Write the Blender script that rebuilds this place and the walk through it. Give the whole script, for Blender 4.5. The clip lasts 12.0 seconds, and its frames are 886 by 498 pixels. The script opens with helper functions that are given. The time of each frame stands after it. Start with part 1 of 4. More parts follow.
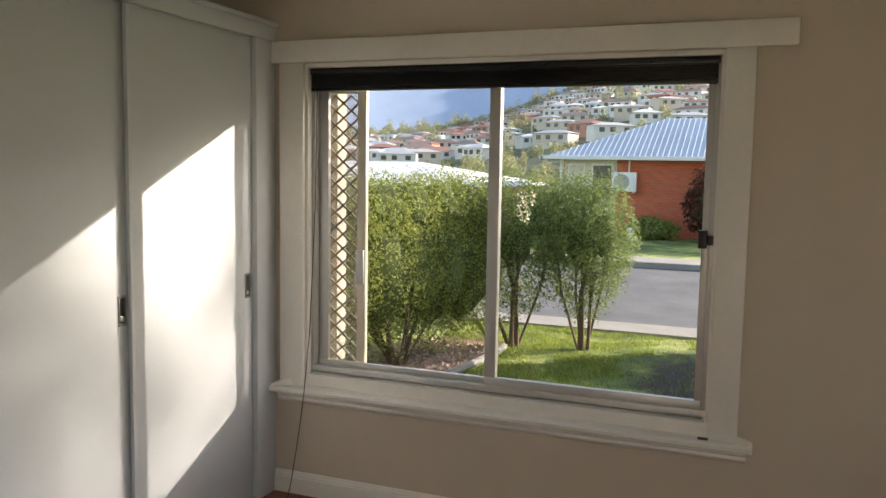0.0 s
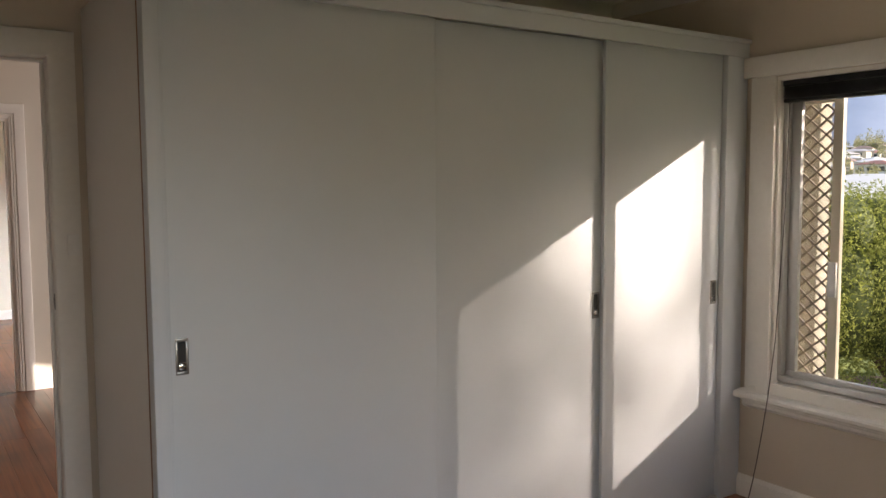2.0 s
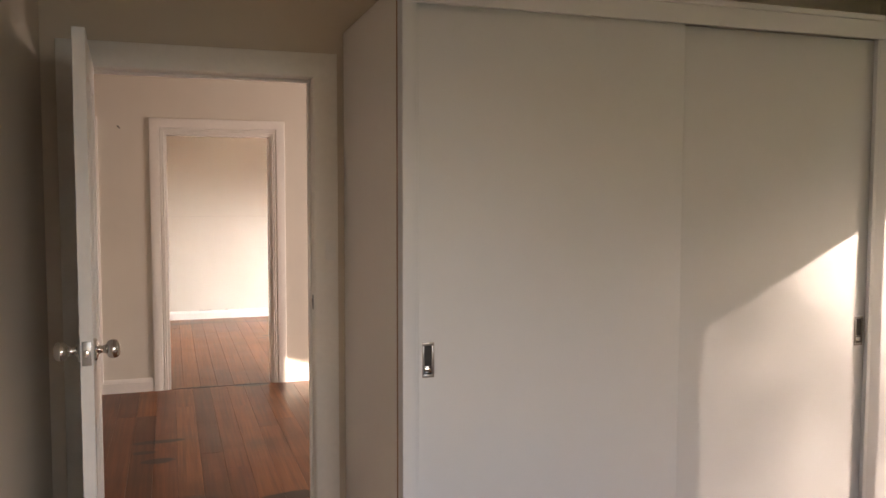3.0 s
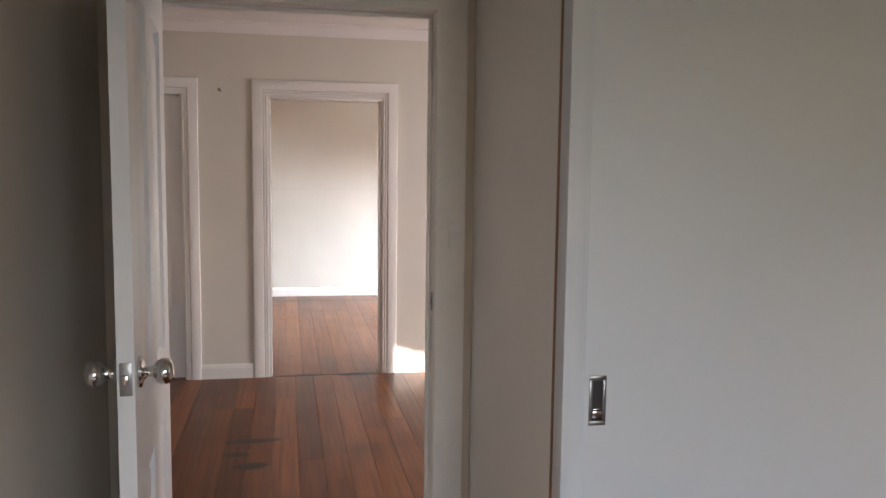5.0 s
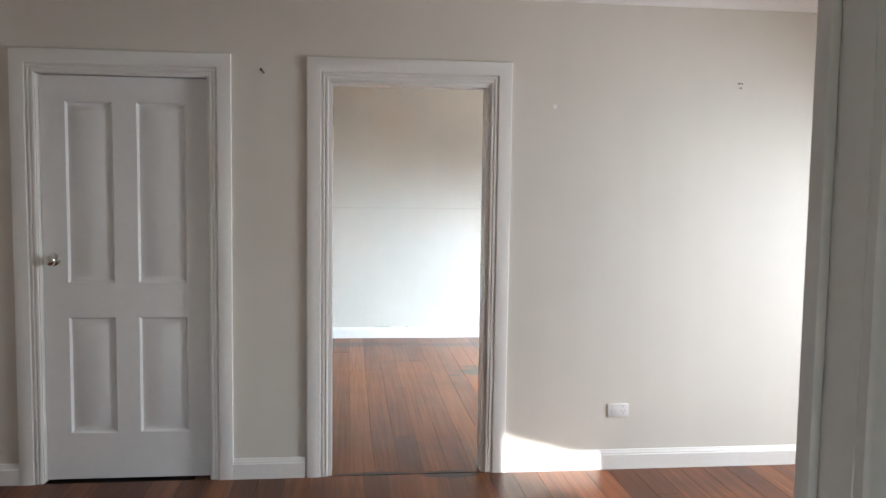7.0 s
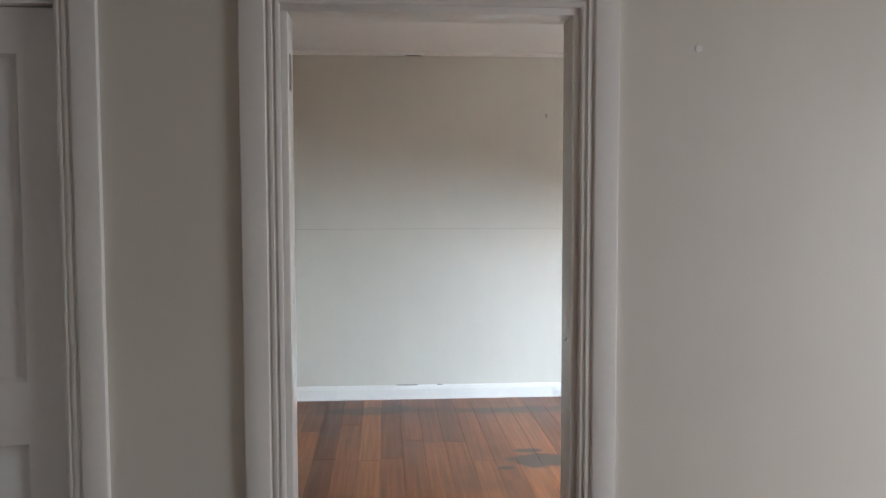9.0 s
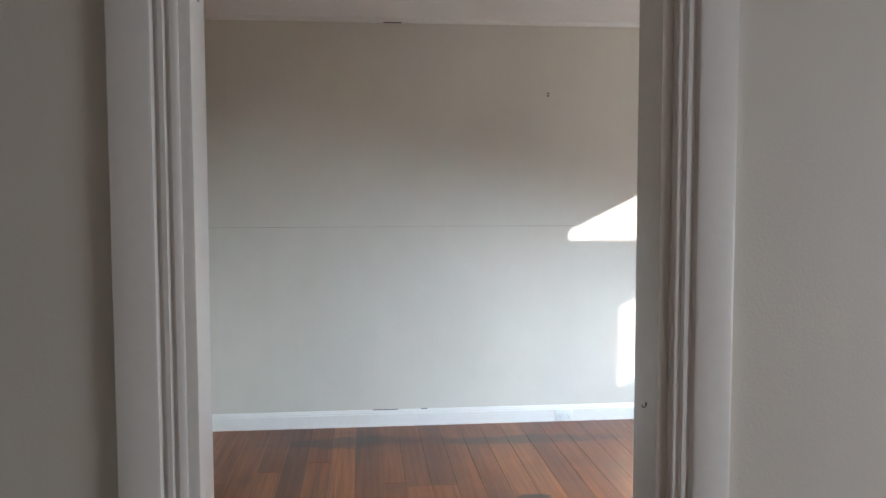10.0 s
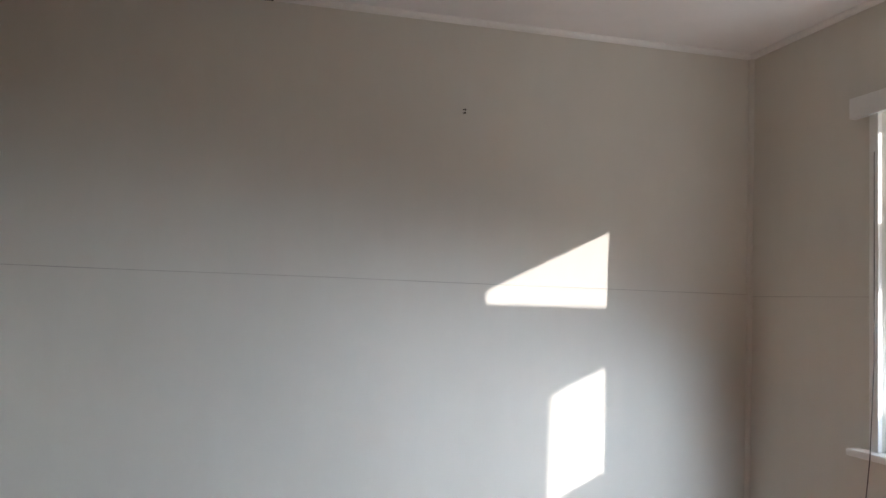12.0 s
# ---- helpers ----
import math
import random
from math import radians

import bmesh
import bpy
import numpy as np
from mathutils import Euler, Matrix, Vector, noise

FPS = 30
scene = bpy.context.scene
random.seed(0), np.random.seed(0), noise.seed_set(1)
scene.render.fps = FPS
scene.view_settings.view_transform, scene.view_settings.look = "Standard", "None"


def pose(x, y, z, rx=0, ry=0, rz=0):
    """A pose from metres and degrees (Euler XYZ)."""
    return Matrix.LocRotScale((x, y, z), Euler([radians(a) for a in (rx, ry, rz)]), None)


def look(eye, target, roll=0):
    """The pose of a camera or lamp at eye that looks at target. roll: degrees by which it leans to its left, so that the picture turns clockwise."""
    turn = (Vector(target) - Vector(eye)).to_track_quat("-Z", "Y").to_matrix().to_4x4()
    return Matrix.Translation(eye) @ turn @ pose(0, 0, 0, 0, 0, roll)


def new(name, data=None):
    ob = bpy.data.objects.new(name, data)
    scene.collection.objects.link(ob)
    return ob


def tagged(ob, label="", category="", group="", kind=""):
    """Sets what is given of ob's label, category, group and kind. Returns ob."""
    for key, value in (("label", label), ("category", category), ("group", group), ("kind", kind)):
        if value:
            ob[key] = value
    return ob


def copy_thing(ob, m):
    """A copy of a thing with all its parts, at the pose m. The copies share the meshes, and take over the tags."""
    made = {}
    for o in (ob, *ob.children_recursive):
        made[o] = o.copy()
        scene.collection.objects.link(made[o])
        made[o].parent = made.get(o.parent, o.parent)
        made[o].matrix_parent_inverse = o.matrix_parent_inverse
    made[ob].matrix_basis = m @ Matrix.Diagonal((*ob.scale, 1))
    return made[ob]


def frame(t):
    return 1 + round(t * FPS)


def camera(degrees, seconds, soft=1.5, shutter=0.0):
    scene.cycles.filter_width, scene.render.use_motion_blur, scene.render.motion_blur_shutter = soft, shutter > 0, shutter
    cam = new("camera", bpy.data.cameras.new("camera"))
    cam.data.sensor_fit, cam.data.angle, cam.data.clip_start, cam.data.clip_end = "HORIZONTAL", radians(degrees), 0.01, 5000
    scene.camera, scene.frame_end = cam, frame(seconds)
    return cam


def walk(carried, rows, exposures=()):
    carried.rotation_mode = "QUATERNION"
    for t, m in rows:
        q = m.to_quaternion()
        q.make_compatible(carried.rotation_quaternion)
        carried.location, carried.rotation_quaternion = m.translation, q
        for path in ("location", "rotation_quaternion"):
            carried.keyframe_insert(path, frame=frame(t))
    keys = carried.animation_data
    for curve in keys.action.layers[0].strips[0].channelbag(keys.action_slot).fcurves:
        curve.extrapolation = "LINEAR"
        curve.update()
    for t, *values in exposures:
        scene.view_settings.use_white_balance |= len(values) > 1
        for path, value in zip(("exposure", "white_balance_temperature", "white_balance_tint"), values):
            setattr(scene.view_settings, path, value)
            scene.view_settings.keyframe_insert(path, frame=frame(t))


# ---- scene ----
cam = camera(57.2, 12.0)
PATH = [
    (0, (0.361, -6.445, 1.565), (2.216, -5.722, 1.369), 1.0),
    (0.5, (0.255, -6.596, 1.574), (2.009, -5.656, 1.373), 0.2),
    (1, (0.241, -6.683, 1.566), (1.818, -5.469, 1.377), 0.2),
    (1.5, (0.229, -6.712, 1.551), (1.586, -5.253, 1.375), 0.0),
    (2, (0.22, -6.769, 1.545), (1.334, -5.116, 1.385), -0.3),
    (2.5, (0.181, -6.756, 1.548), (1.042, -4.957, 1.406), -0.1),
    (3, (0.157, -6.734, 1.544), (0.791, -4.841, 1.414), 0.1),
    (3.2, (0.138, -6.724, 1.537), (0.718, -4.814, 1.414), 0.4),
    (4.8, (0.214, -6.096, 1.529), (0.656, -4.155, 1.335), 0.5),
    (5, (0.25, -5.963, 1.531), (0.626, -4.008, 1.336), 0.7),
    (5.5, (0.276, -5.528, 1.516), (0.538, -3.554, 1.328), 0.4),
    (6, (0.279, -5.092, 1.517), (0.506, -3.113, 1.34), 0.7),
    (6.5, (0.286, -4.62, 1.531), (0.474, -2.636, 1.36), 1.3),
    (7, (0.216, -4.143, 1.52), (0.448, -2.162, 1.362), 0.8),
    (7.5, (0.222, -3.667, 1.508), (0.491, -1.69, 1.378), 1.4),
    (7.7, (0.238, -3.48, 1.517), (0.489, -1.5, 1.402), 1.7),
    (9.3, (0.409, -1.95, 1.512), (0.542, 0.041, 1.382), -0.3),
    (9.5, (0.39, -1.765, 1.515), (0.536, 0.225, 1.377), -0.5),
    (10, (0.407, -1.34, 1.486), (0.606, 0.646, 1.353), -0.1),
    (10.5, (0.456, -0.954, 1.383), (0.701, 1.031, 1.329), 1.1),
    (11, (0.46, -0.646, 1.276), (0.766, 1.33, 1.309), 0.5),
    (11.5, (0.53, -0.375, 1.164), (0.914, 1.584, 1.275), 1.4),
    (12, (0.537, 0.041, 1.188), (1.038, 1.973, 1.319), 2.0),
]
EXPOSURES = [(0, 1.42, 7100, 13), (1, 1.38, 7150, 15), (2, 1.2, 7350, 19), (2.6, 1.46, 8000, 24), (3.2, 1.72, 8400, 27), (4.8, 1.72, 6900, 21), (5.5, 1.82, 6350, 16), (6.0, 1.93, 6150, 13), (6.5, 1.93, 6000, 11),
             (7.0, 1.68, 5900, 8), (7.7, 1.32, 6000, 9), (9.3, 0.88, 5950, 9), (10.5, 0.76, 5850, 9), (11.2, 0.72, 5950, 11), (12, 0.34, 6000, 12)]
walk(cam, [(t, look(e, g, r)) for t, e, g, r in PATH], EXPOSURES)

# ---- world, sun and exposure ----
SUN_WAY = Vector((1.0, -1.13, 0.498)).normalized()      # towards the sun
world = bpy.data.worlds.new("world")
scene.world = world
world.use_nodes = True
wn = world.node_tree.nodes
wl = world.node_tree.links
sky = wn.new("ShaderNodeTexSky")
sky.sky_type = 'NISHITA'
sky.sun_disc = False
sky.sun_elevation = math.asin(SUN_WAY.z)
sky.sun_rotation = math.atan2(SUN_WAY.x, SUN_WAY.y)
sky.air_density = 1.0
sky.dust_density = 1.2
wl.new(sky.outputs["Color"], wn["Background"].inputs["Color"])
wn["Background"].inputs["Strength"].default_value = 0.15

sun = new("sun", bpy.data.lights.new("sun", 'SUN'))
sun.data.energy = 4.6
sun.data.angle = radians(0.5)
sun.data.color = (1.0, 0.935, 0.84)
sun.rotation_euler = SUN_WAY.to_track_quat('Z', 'Y').to_euler()


def window_fill(name, x, y, z, wide, high, watts, color, way, spread=180):
    """An area lamp in a window opening, standing in for outdoor light, shining into the house."""
    lamp = bpy.data.lights.new(name, 'AREA')
    lamp.shape, lamp.size, lamp.size_y = 'RECTANGLE', wide, high
    lamp.energy, lamp.color, lamp.spread = watts, color, radians(spread)
    ob = new(name, lamp)
    ob.matrix_world = look((x, y, z), (x + way[0], y + way[1], z + way[2]))
    return ob


window_fill("window_fill", 3.76, -1.40, 1.35, 1.1, 1.3, 26, (0.95, 0.97, 1.0), (-0.70, 0.14, -0.60), 156)
window_fill("window_fill", 3.34, 1.60, 1.35, 1.1, 1.0, 50, (0.76, 0.89, 1.0), (-0.61, 0.34, -0.76), 112)
window_fill("window_fill", 1.30, -8.45, 1.45, 1.7, 1.1, 7.5, (0.46, 0.74, 1.0), (-0.62, 1, -0.75), 94)

# fill lamps added to brighten ceilings and upper walls, in place of ground bounce
window_fill("window_fill", 3.34, 1.85, 1.20, 1.3, 0.8, 4.5, (1.0, 0.96, 0.90), (-0.20, 0.50, 0.80), 136)
window_fill("window_fill", 3.76, -1.40, 1.20, 1.0, 0.8, 2.2, (1.0, 0.96, 0.90), (-0.65, 0.40, 0.80), 140)

# ---- materials ----


class Nodes:
    """A small builder for node materials."""

    def __init__(self, name, rough=0.5, metal=0.0):
        self.mat = bpy.data.materials.new(name)
        self.mat.use_nodes = True
        self.n, self.l = self.mat.node_tree.nodes, self.mat.node_tree.links
        self.b = self.n["Principled BSDF"]
        self.b.inputs["Roughness"].default_value = rough
        self.b.inputs["Metallic"].default_value = metal

    def add(self, kind, **values):
        node = self.n.new(kind)
        for key, value in values.items():
            node.inputs[key.replace("_", " ")].default_value = value
        return node

    def place(self, scale=(1, 1, 1), world_space=True):
        if world_space:
            src = self.n.new("ShaderNodeNewGeometry").outputs["Position"]
        else:
            src = self.n.new("ShaderNodeTexCoord").outputs["Object"]
        m = self.n.new("ShaderNodeMapping")
        m.inputs["Scale"].default_value = scale
        self.l.new(src, m.inputs["Vector"])
        return m.outputs["Vector"]

    def noise(self, vec, scale, detail=4.0, rough=0.55, distort=0.0):
        t = self.add("ShaderNodeTexNoise", Scale=scale, Detail=detail, Roughness=rough, Distortion=distort)
        self.l.new(vec, t.inputs["Vector"])
        return t.outputs["Fac"]

    def ramp(self, fac, stops):
        r = self.n.new("ShaderNodeValToRGB")
        e = r.color_ramp.elements
        e[0].position, e[0].color = stops[0][0], (*stops[0][1], 1)
        e[1].position, e[1].color = stops[-1][0], (*stops[-1][1], 1)
        for p, c in stops[1:-1]:
            e.new(p).color = (*c, 1)
        self.l.new(fac, r.inputs["Fac"])
        return r.outputs["Color"]

    def mix(self, fac, a, b, mode='MIX'):
        m = self.n.new("ShaderNodeMix")
        m.data_type, m.blend_type = 'RGBA', mode
        for sock, v in ((m.inputs[0], fac), (m.inputs[6], a), (m.inputs[7], b)):
            if isinstance(v, (int, float)):
                sock.default_value = v
            elif isinstance(v, tuple):
                sock.default_value = (*v, 1)
            else:
                self.l.new(v, sock)
        return m.outputs[2]

    def math(self, op, a, b=0.0):
        m = self.n.new("ShaderNodeMath")
        m.operation = op
        for sock, v in ((m.inputs[0], a), (m.inputs[1], b)):
            if isinstance(v, (int, float)):
                sock.default_value = v
            else:
                self.l.new(v, sock)
        return m.outputs[0]

    def color(self, v):
        if isinstance(v, tuple):
            self.b.inputs["Base Color"].default_value = (*v, 1)
        else:
            self.l.new(v, self.b.inputs["Base Color"])
        return self

    def bump(self, height, strength=0.3, distance=0.002):
        b = self.add("ShaderNodeBump", Strength=strength, Distance=distance)
        self.l.new(height, b.inputs["Height"])
        self.l.new(b.outputs["Normal"], self.b.inputs["Normal"])
        return self

    def roughness(self, fac, lo, hi):
        m = self.n.new("ShaderNodeMapRange")
        m.inputs["To Min"].default_value, m.inputs["To Max"].default_value = lo, hi
        self.l.new(fac, m.inputs["Value"])
        self.l.new(m.outputs["Result"], self.b.inputs["Roughness"])
        return self


def mottled(name, c, spread=0.08, scale=6.0, rough=0.5, bump=0.0, fine=120.0, metal=0.0, world_space=True):
    """Paint and like surfaces: a colour with large and fine variation, and fine relief."""
    k = Nodes(name, rough, metal)
    v = k.place(world_space=world_space)
    big, small = k.noise(v, scale * 0.35, 5), k.noise(v, scale * 6, 3)
    f = k.math('ADD', k.math('MULTIPLY', big, 0.65), k.math('MULTIPLY', small, 0.35))
    lo = tuple(x * (1 - spread) for x in c)
    hi = tuple(min(1, x * (1 + spread)) for x in c)
    k.color(k.ramp(f, [(0.32, lo), (0.68, hi)]))
    k.roughness(small, max(0.02, rough - 0.08), min(1, rough + 0.08))
    if bump:
        k.bump(k.noise(v, fine, 3), bump, 0.002)
    return k.mat


def plaster(name, c):
    """Rolled wall paint over board: fine stipple, faint scuffs."""
    k = Nodes(name, 0.62)
    v = k.place()
    big, fine = k.noise(v, 1.1, 5), k.noise(v, 160, 2)
    streak = k.noise(k.place((9, 9, 1.2)), 1.0, 4)
    f = k.math('ADD', k.math('MULTIPLY', big, 0.8), k.math('MULTIPLY', streak, 0.2))
    lo, hi = tuple(x * 0.94 for x in c), tuple(min(1, x * 1.05) for x in c)
    col = k.ramp(f, [(0.3, lo), (0.7, hi)])
    scuff = k.ramp(k.noise(v, 3.7, 8, 0.75), [(0.66, (0, 0, 0)), (0.8, (1, 1, 1))])
    k.color(k.mix(k.math('MULTIPLY', scuff, 0.12), col, tuple(x * 0.7 for x in c)))
    k.roughness(big, 0.5, 0.72)
    k.bump(k.math('ADD', k.math('MULTIPLY', fine, 0.5), big), 0.25, 0.003)
    return k.mat


PAINT_A = plaster("beige_wall_paint", (0.60, 0.525, 0.435))
PAINT_B = plaster("cream_wall_paint", (0.69, 0.65, 0.575))
PAINT_C = plaster("stone_wall_paint", (0.65, 0.608, 0.53))
CEILING = plaster("ceiling_paint", (0.84, 0.81, 0.78))
TRIM = mottled("white_gloss_trim", (0.80, 0.775, 0.73), 0.05, 7, 0.33, 0.12, 60)
DOOR_WHITE = mottled("white_door_paint", (0.78, 0.765, 0.74), 0.04, 5, 0.36, 0.15, 90)
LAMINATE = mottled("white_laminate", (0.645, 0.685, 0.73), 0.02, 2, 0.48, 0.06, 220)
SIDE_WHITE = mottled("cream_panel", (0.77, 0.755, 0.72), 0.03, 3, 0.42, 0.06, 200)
EDGE_WOOD = mottled("brown_timber_edge", (0.24, 0.115, 0.05), 0.2, 14, 0.5, 0.2, 80)
ALUMINIUM = mottled("brushed_aluminium", (0.56, 0.56, 0.55), 0.06, 9, 0.42, 0.1, 150, 0.5)
CHROME = mottled("chrome", (0.72, 0.70, 0.67), 0.05, 12, 0.14, 0, 60, 1.0)
STEEL = mottled("worn_steel", (0.30, 0.29, 0.28), 0.15, 20, 0.34, 0.2, 120, 1.0)
# near-black for flat pieces whose colour stands in for shade in hollows
PAINTED_SHADE = mottled("painted_shade", (0.03, 0.028, 0.028), 0.2, 15, 0.6)
BLACK_VINYL = mottled("black_blind", (0.012, 0.012, 0.014), 0.2, 9, 0.3)
BLACK_PLASTIC = mottled("black_plastic", (0.02, 0.02, 0.02), 0.2, 20, 0.45)
WHITE_PLASTIC = mottled("white_plastic", (0.80, 0.79, 0.76), 0.03, 9, 0.35)
CORD = mottled("dark_cord", (0.05, 0.04, 0.035), 0.2, 20, 0.8)
GAP = mottled("dark_joint", (0.03, 0.018, 0.01), 0.3, 20, 0.9)
CREAM_STEEL = mottled("cream_powder_coat", (0.74, 0.68, 0.56), 0.05, 8, 0.4, 0.05, 100)
RUST = mottled("dark_mark", (0.05, 0.035, 0.025), 0.3, 30, 0.7)


def floor_wood():
    """Varnished hardwood boards: grain along the board, tone by board, a few dark stains."""
    k = Nodes("varnished_hardwood", 0.34)
    k.b.inputs["Specular IOR Level"].default_value = 0.28
    pos = k.n.new("ShaderNodeNewGeometry").outputs["Position"]
    rnd = k.n.new("ShaderNodeObjectInfo").outputs["Random"]
    shift = k.n.new("ShaderNodeVectorMath")
    shift.operation = 'MULTIPLY_ADD'
    comb = k.n.new("ShaderNodeCombineXYZ")
    for i in range(3):
        k.l.new(rnd, comb.inputs[i])
    k.l.new(comb.outputs[0], shift.inputs[0])
    shift.inputs[1].default_value = (37.0, 11.0, 5.0)
    k.l.new(pos, shift.inputs[2])
    m = k.n.new("ShaderNodeMapping")
    m.inputs["Scale"].default_value = (48, 1.3, 1)
    k.l.new(shift.outputs[0], m.inputs["Vector"])
    grain = k.noise(m.outputs["Vector"], 1.0, 4, 0.55)
    m2 = k.n.new("ShaderNodeMapping")
    m2.inputs["Scale"].default_value = (190, 3, 1)
    k.l.new(shift.outputs[0], m2.inputs["Vector"])
    pores = k.noise(m2.outputs["Vector"], 1.0, 3)
    base = k.ramp(rnd, [(0.0, (0.105, 0.031, 0.0095)), (0.25, (0.15, 0.045, 0.013)), (0.7, (0.19, 0.061, 0.018)), (1.0, (0.26, 0.093, 0.029))])
    col = k.mix(0.9, base, k.ramp(grain, [(0.25, (0.42, 0.37, 0.32)), (0.68, (1.16, 1.14, 1.12))]), 'MULTIPLY')
    col = k.mix(0.45, col, k.ramp(pores, [(0.35, (0.8, 0.75, 0.7)), (0.6, (1.05, 1.05, 1.05))]), 'MULTIPLY')
    # old water stains and dark worn marks
    wobble = k.noise(pos, 6.0, 3, 0.5)
    mask = None
    for x, y, rx, ry in ((1.28, 2.33, 0.17, 0.12), (1.07, 2.21, 0.05, 0.035), (1.24, 2.51, 0.09, 0.035), (0.03, -1.41, 0.16, 0.04), (0.05, -1.80, 0.10, 0.05),
                         (-0.02, -1.62, 0.07, 0.035), (0.2, -2.5, 0.2, 0.06), (0.72, -2.6, 0.14, 0.06), (0.75, 0.0, 0.185, 0.05), (0.35, 0.03, 0.185, 0.03),
                         (1.35, 3.45, 0.6, 0.10), (0.3, 3.5, 0.5, 0.12)):
        strength = 0.72 if max(rx, ry) > 0.19 else 1.0
        sep = k.n.new("ShaderNodeVectorMath")
        sep.operation = 'SUBTRACT'
        k.l.new(pos, sep.inputs[0])
        sep.inputs[1].default_value = (x, y, 0)
        sc = k.n.new("ShaderNodeVectorMath")
        sc.operation = 'MULTIPLY'
        k.l.new(sep.outputs[0], sc.inputs[0])
        sc.inputs[1].default_value = (0.87 / rx, 0.87 / ry, 0)
        ln = k.n.new("ShaderNodeVectorMath")
        ln.operation = 'LENGTH'
        k.l.new(sc.outputs[0], ln.inputs[0])
        d = k.math('ADD', ln.outputs["Value"], k.math('MULTIPLY', k.math('SUBTRACT', wobble, 0.5), 1.5))
        one = k.ramp(d, [(0.72 * strength, (strength, strength, strength)), (0.95, (0, 0, 0))])
        mask = one if mask is None else k.mix(1.0, mask, one, 'LIGHTEN')
    col = k.mix(k.math('MULTIPLY', mask, 0.94), col, (0.016, 0.012, 0.010))
    dirt = k.ramp(k.noise(pos, 1.6, 3, 0.5), [(0.52, (0, 0, 0)), (0.75, (1, 1, 1))])
    col = k.mix(k.math('MULTIPLY', dirt, 0.6), col, (0.055, 0.024, 0.012))
    k.color(col)
    k.roughness(k.noise(pos, 2.5, 3), 0.28, 0.42)
    k.b.inputs["Coat Weight"].default_value = 0.04
    k.b.inputs["Coat Roughness"].default_value = 0.16
    k.bump(k.math('ADD', grain, k.math('MULTIPLY', k.noise(pos, 3.0, 2), 1.5)), 0.06, 0.002)
    return k.mat


WOOD = floor_wood()


def glass():
    k = Nodes("window_glass", 0.0)
    k.color((1, 1, 1))
    k.b.inputs["Transmission Weight"].default_value = 1.0
    k.b.inputs["IOR"].default_value = 1.01
    k.b.inputs["Specular IOR Level"].default_value = 0.5
    return k.mat


def fine_mesh():
    k = Nodes("insect_mesh_cloth", 0.8)
    k.color((0.5, 0.47, 0.42))
    t = k.add("ShaderNodeBsdfTransparent")
    mx = k.add("ShaderNodeMixShader", Fac=0.2)
    k.l.new(t.outputs[0], mx.inputs[1])
    k.l.new(k.b.outputs[0], mx.inputs[2])
    k.l.new(mx.outputs[0], k.n["Material Output"].inputs["Surface"])
    return k.mat


GLASS, MESH_CLOTH = glass(), fine_mesh()


def foliage(name, dark, light):
    """Leaves: tone by leaf, light shining through."""
    k = Nodes(name, 0.68)
    k.b.inputs["Specular IOR Level"].default_value = 0.25
    isl = k.n.new("ShaderNodeNewGeometry").outputs["Random Per Island"]
    stops = [(0.0, dark), (0.6, tuple((a + b) / 2 for a, b in zip(dark, light))), (1.0, light)]
    col = k.ramp(isl, stops)
    k.color(col)
    t = k.add("ShaderNodeBsdfTranslucent")
    k.l.new(col, t.inputs["Color"])
    mx = k.add("ShaderNodeMixShader", Fac=0.48)
    k.l.new(k.b.outputs[0], mx.inputs[1])
    k.l.new(t.outputs[0], mx.inputs[2])
    k.l.new(mx.outputs[0], k.n["Material Output"].inputs["Surface"])
    return k.mat


LEAF = foliage("hedge_leaf", (0.17, 0.205, 0.055), (0.43, 0.47, 0.13))
LEAF_LIGHT = foliage("tree_leaf", (0.13, 0.18, 0.06), (0.30, 0.36, 0.13))
LEAF_RED = foliage("red_shrub_leaf", (0.05, 0.035, 0.02), (0.2, 0.07, 0.045))
# lighter than near leaves, with distance haze put into the colour
LEAF_FAR = foliage("far_leaf_haze_tint", (0.20, 0.22, 0.14), (0.50, 0.47, 0.24))
BLADE = foliage("grass_blade", (0.13, 0.18, 0.035), (0.42, 0.47, 0.10))
# dark colour for crown cores, standing in for shade between the leaves
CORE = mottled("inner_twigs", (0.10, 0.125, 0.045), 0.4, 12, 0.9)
BARK = mottled("grey_brown_bark", (0.13, 0.09, 0.06), 0.3, 16, 0.9, 0.5, 60)


GROUND = -0.65


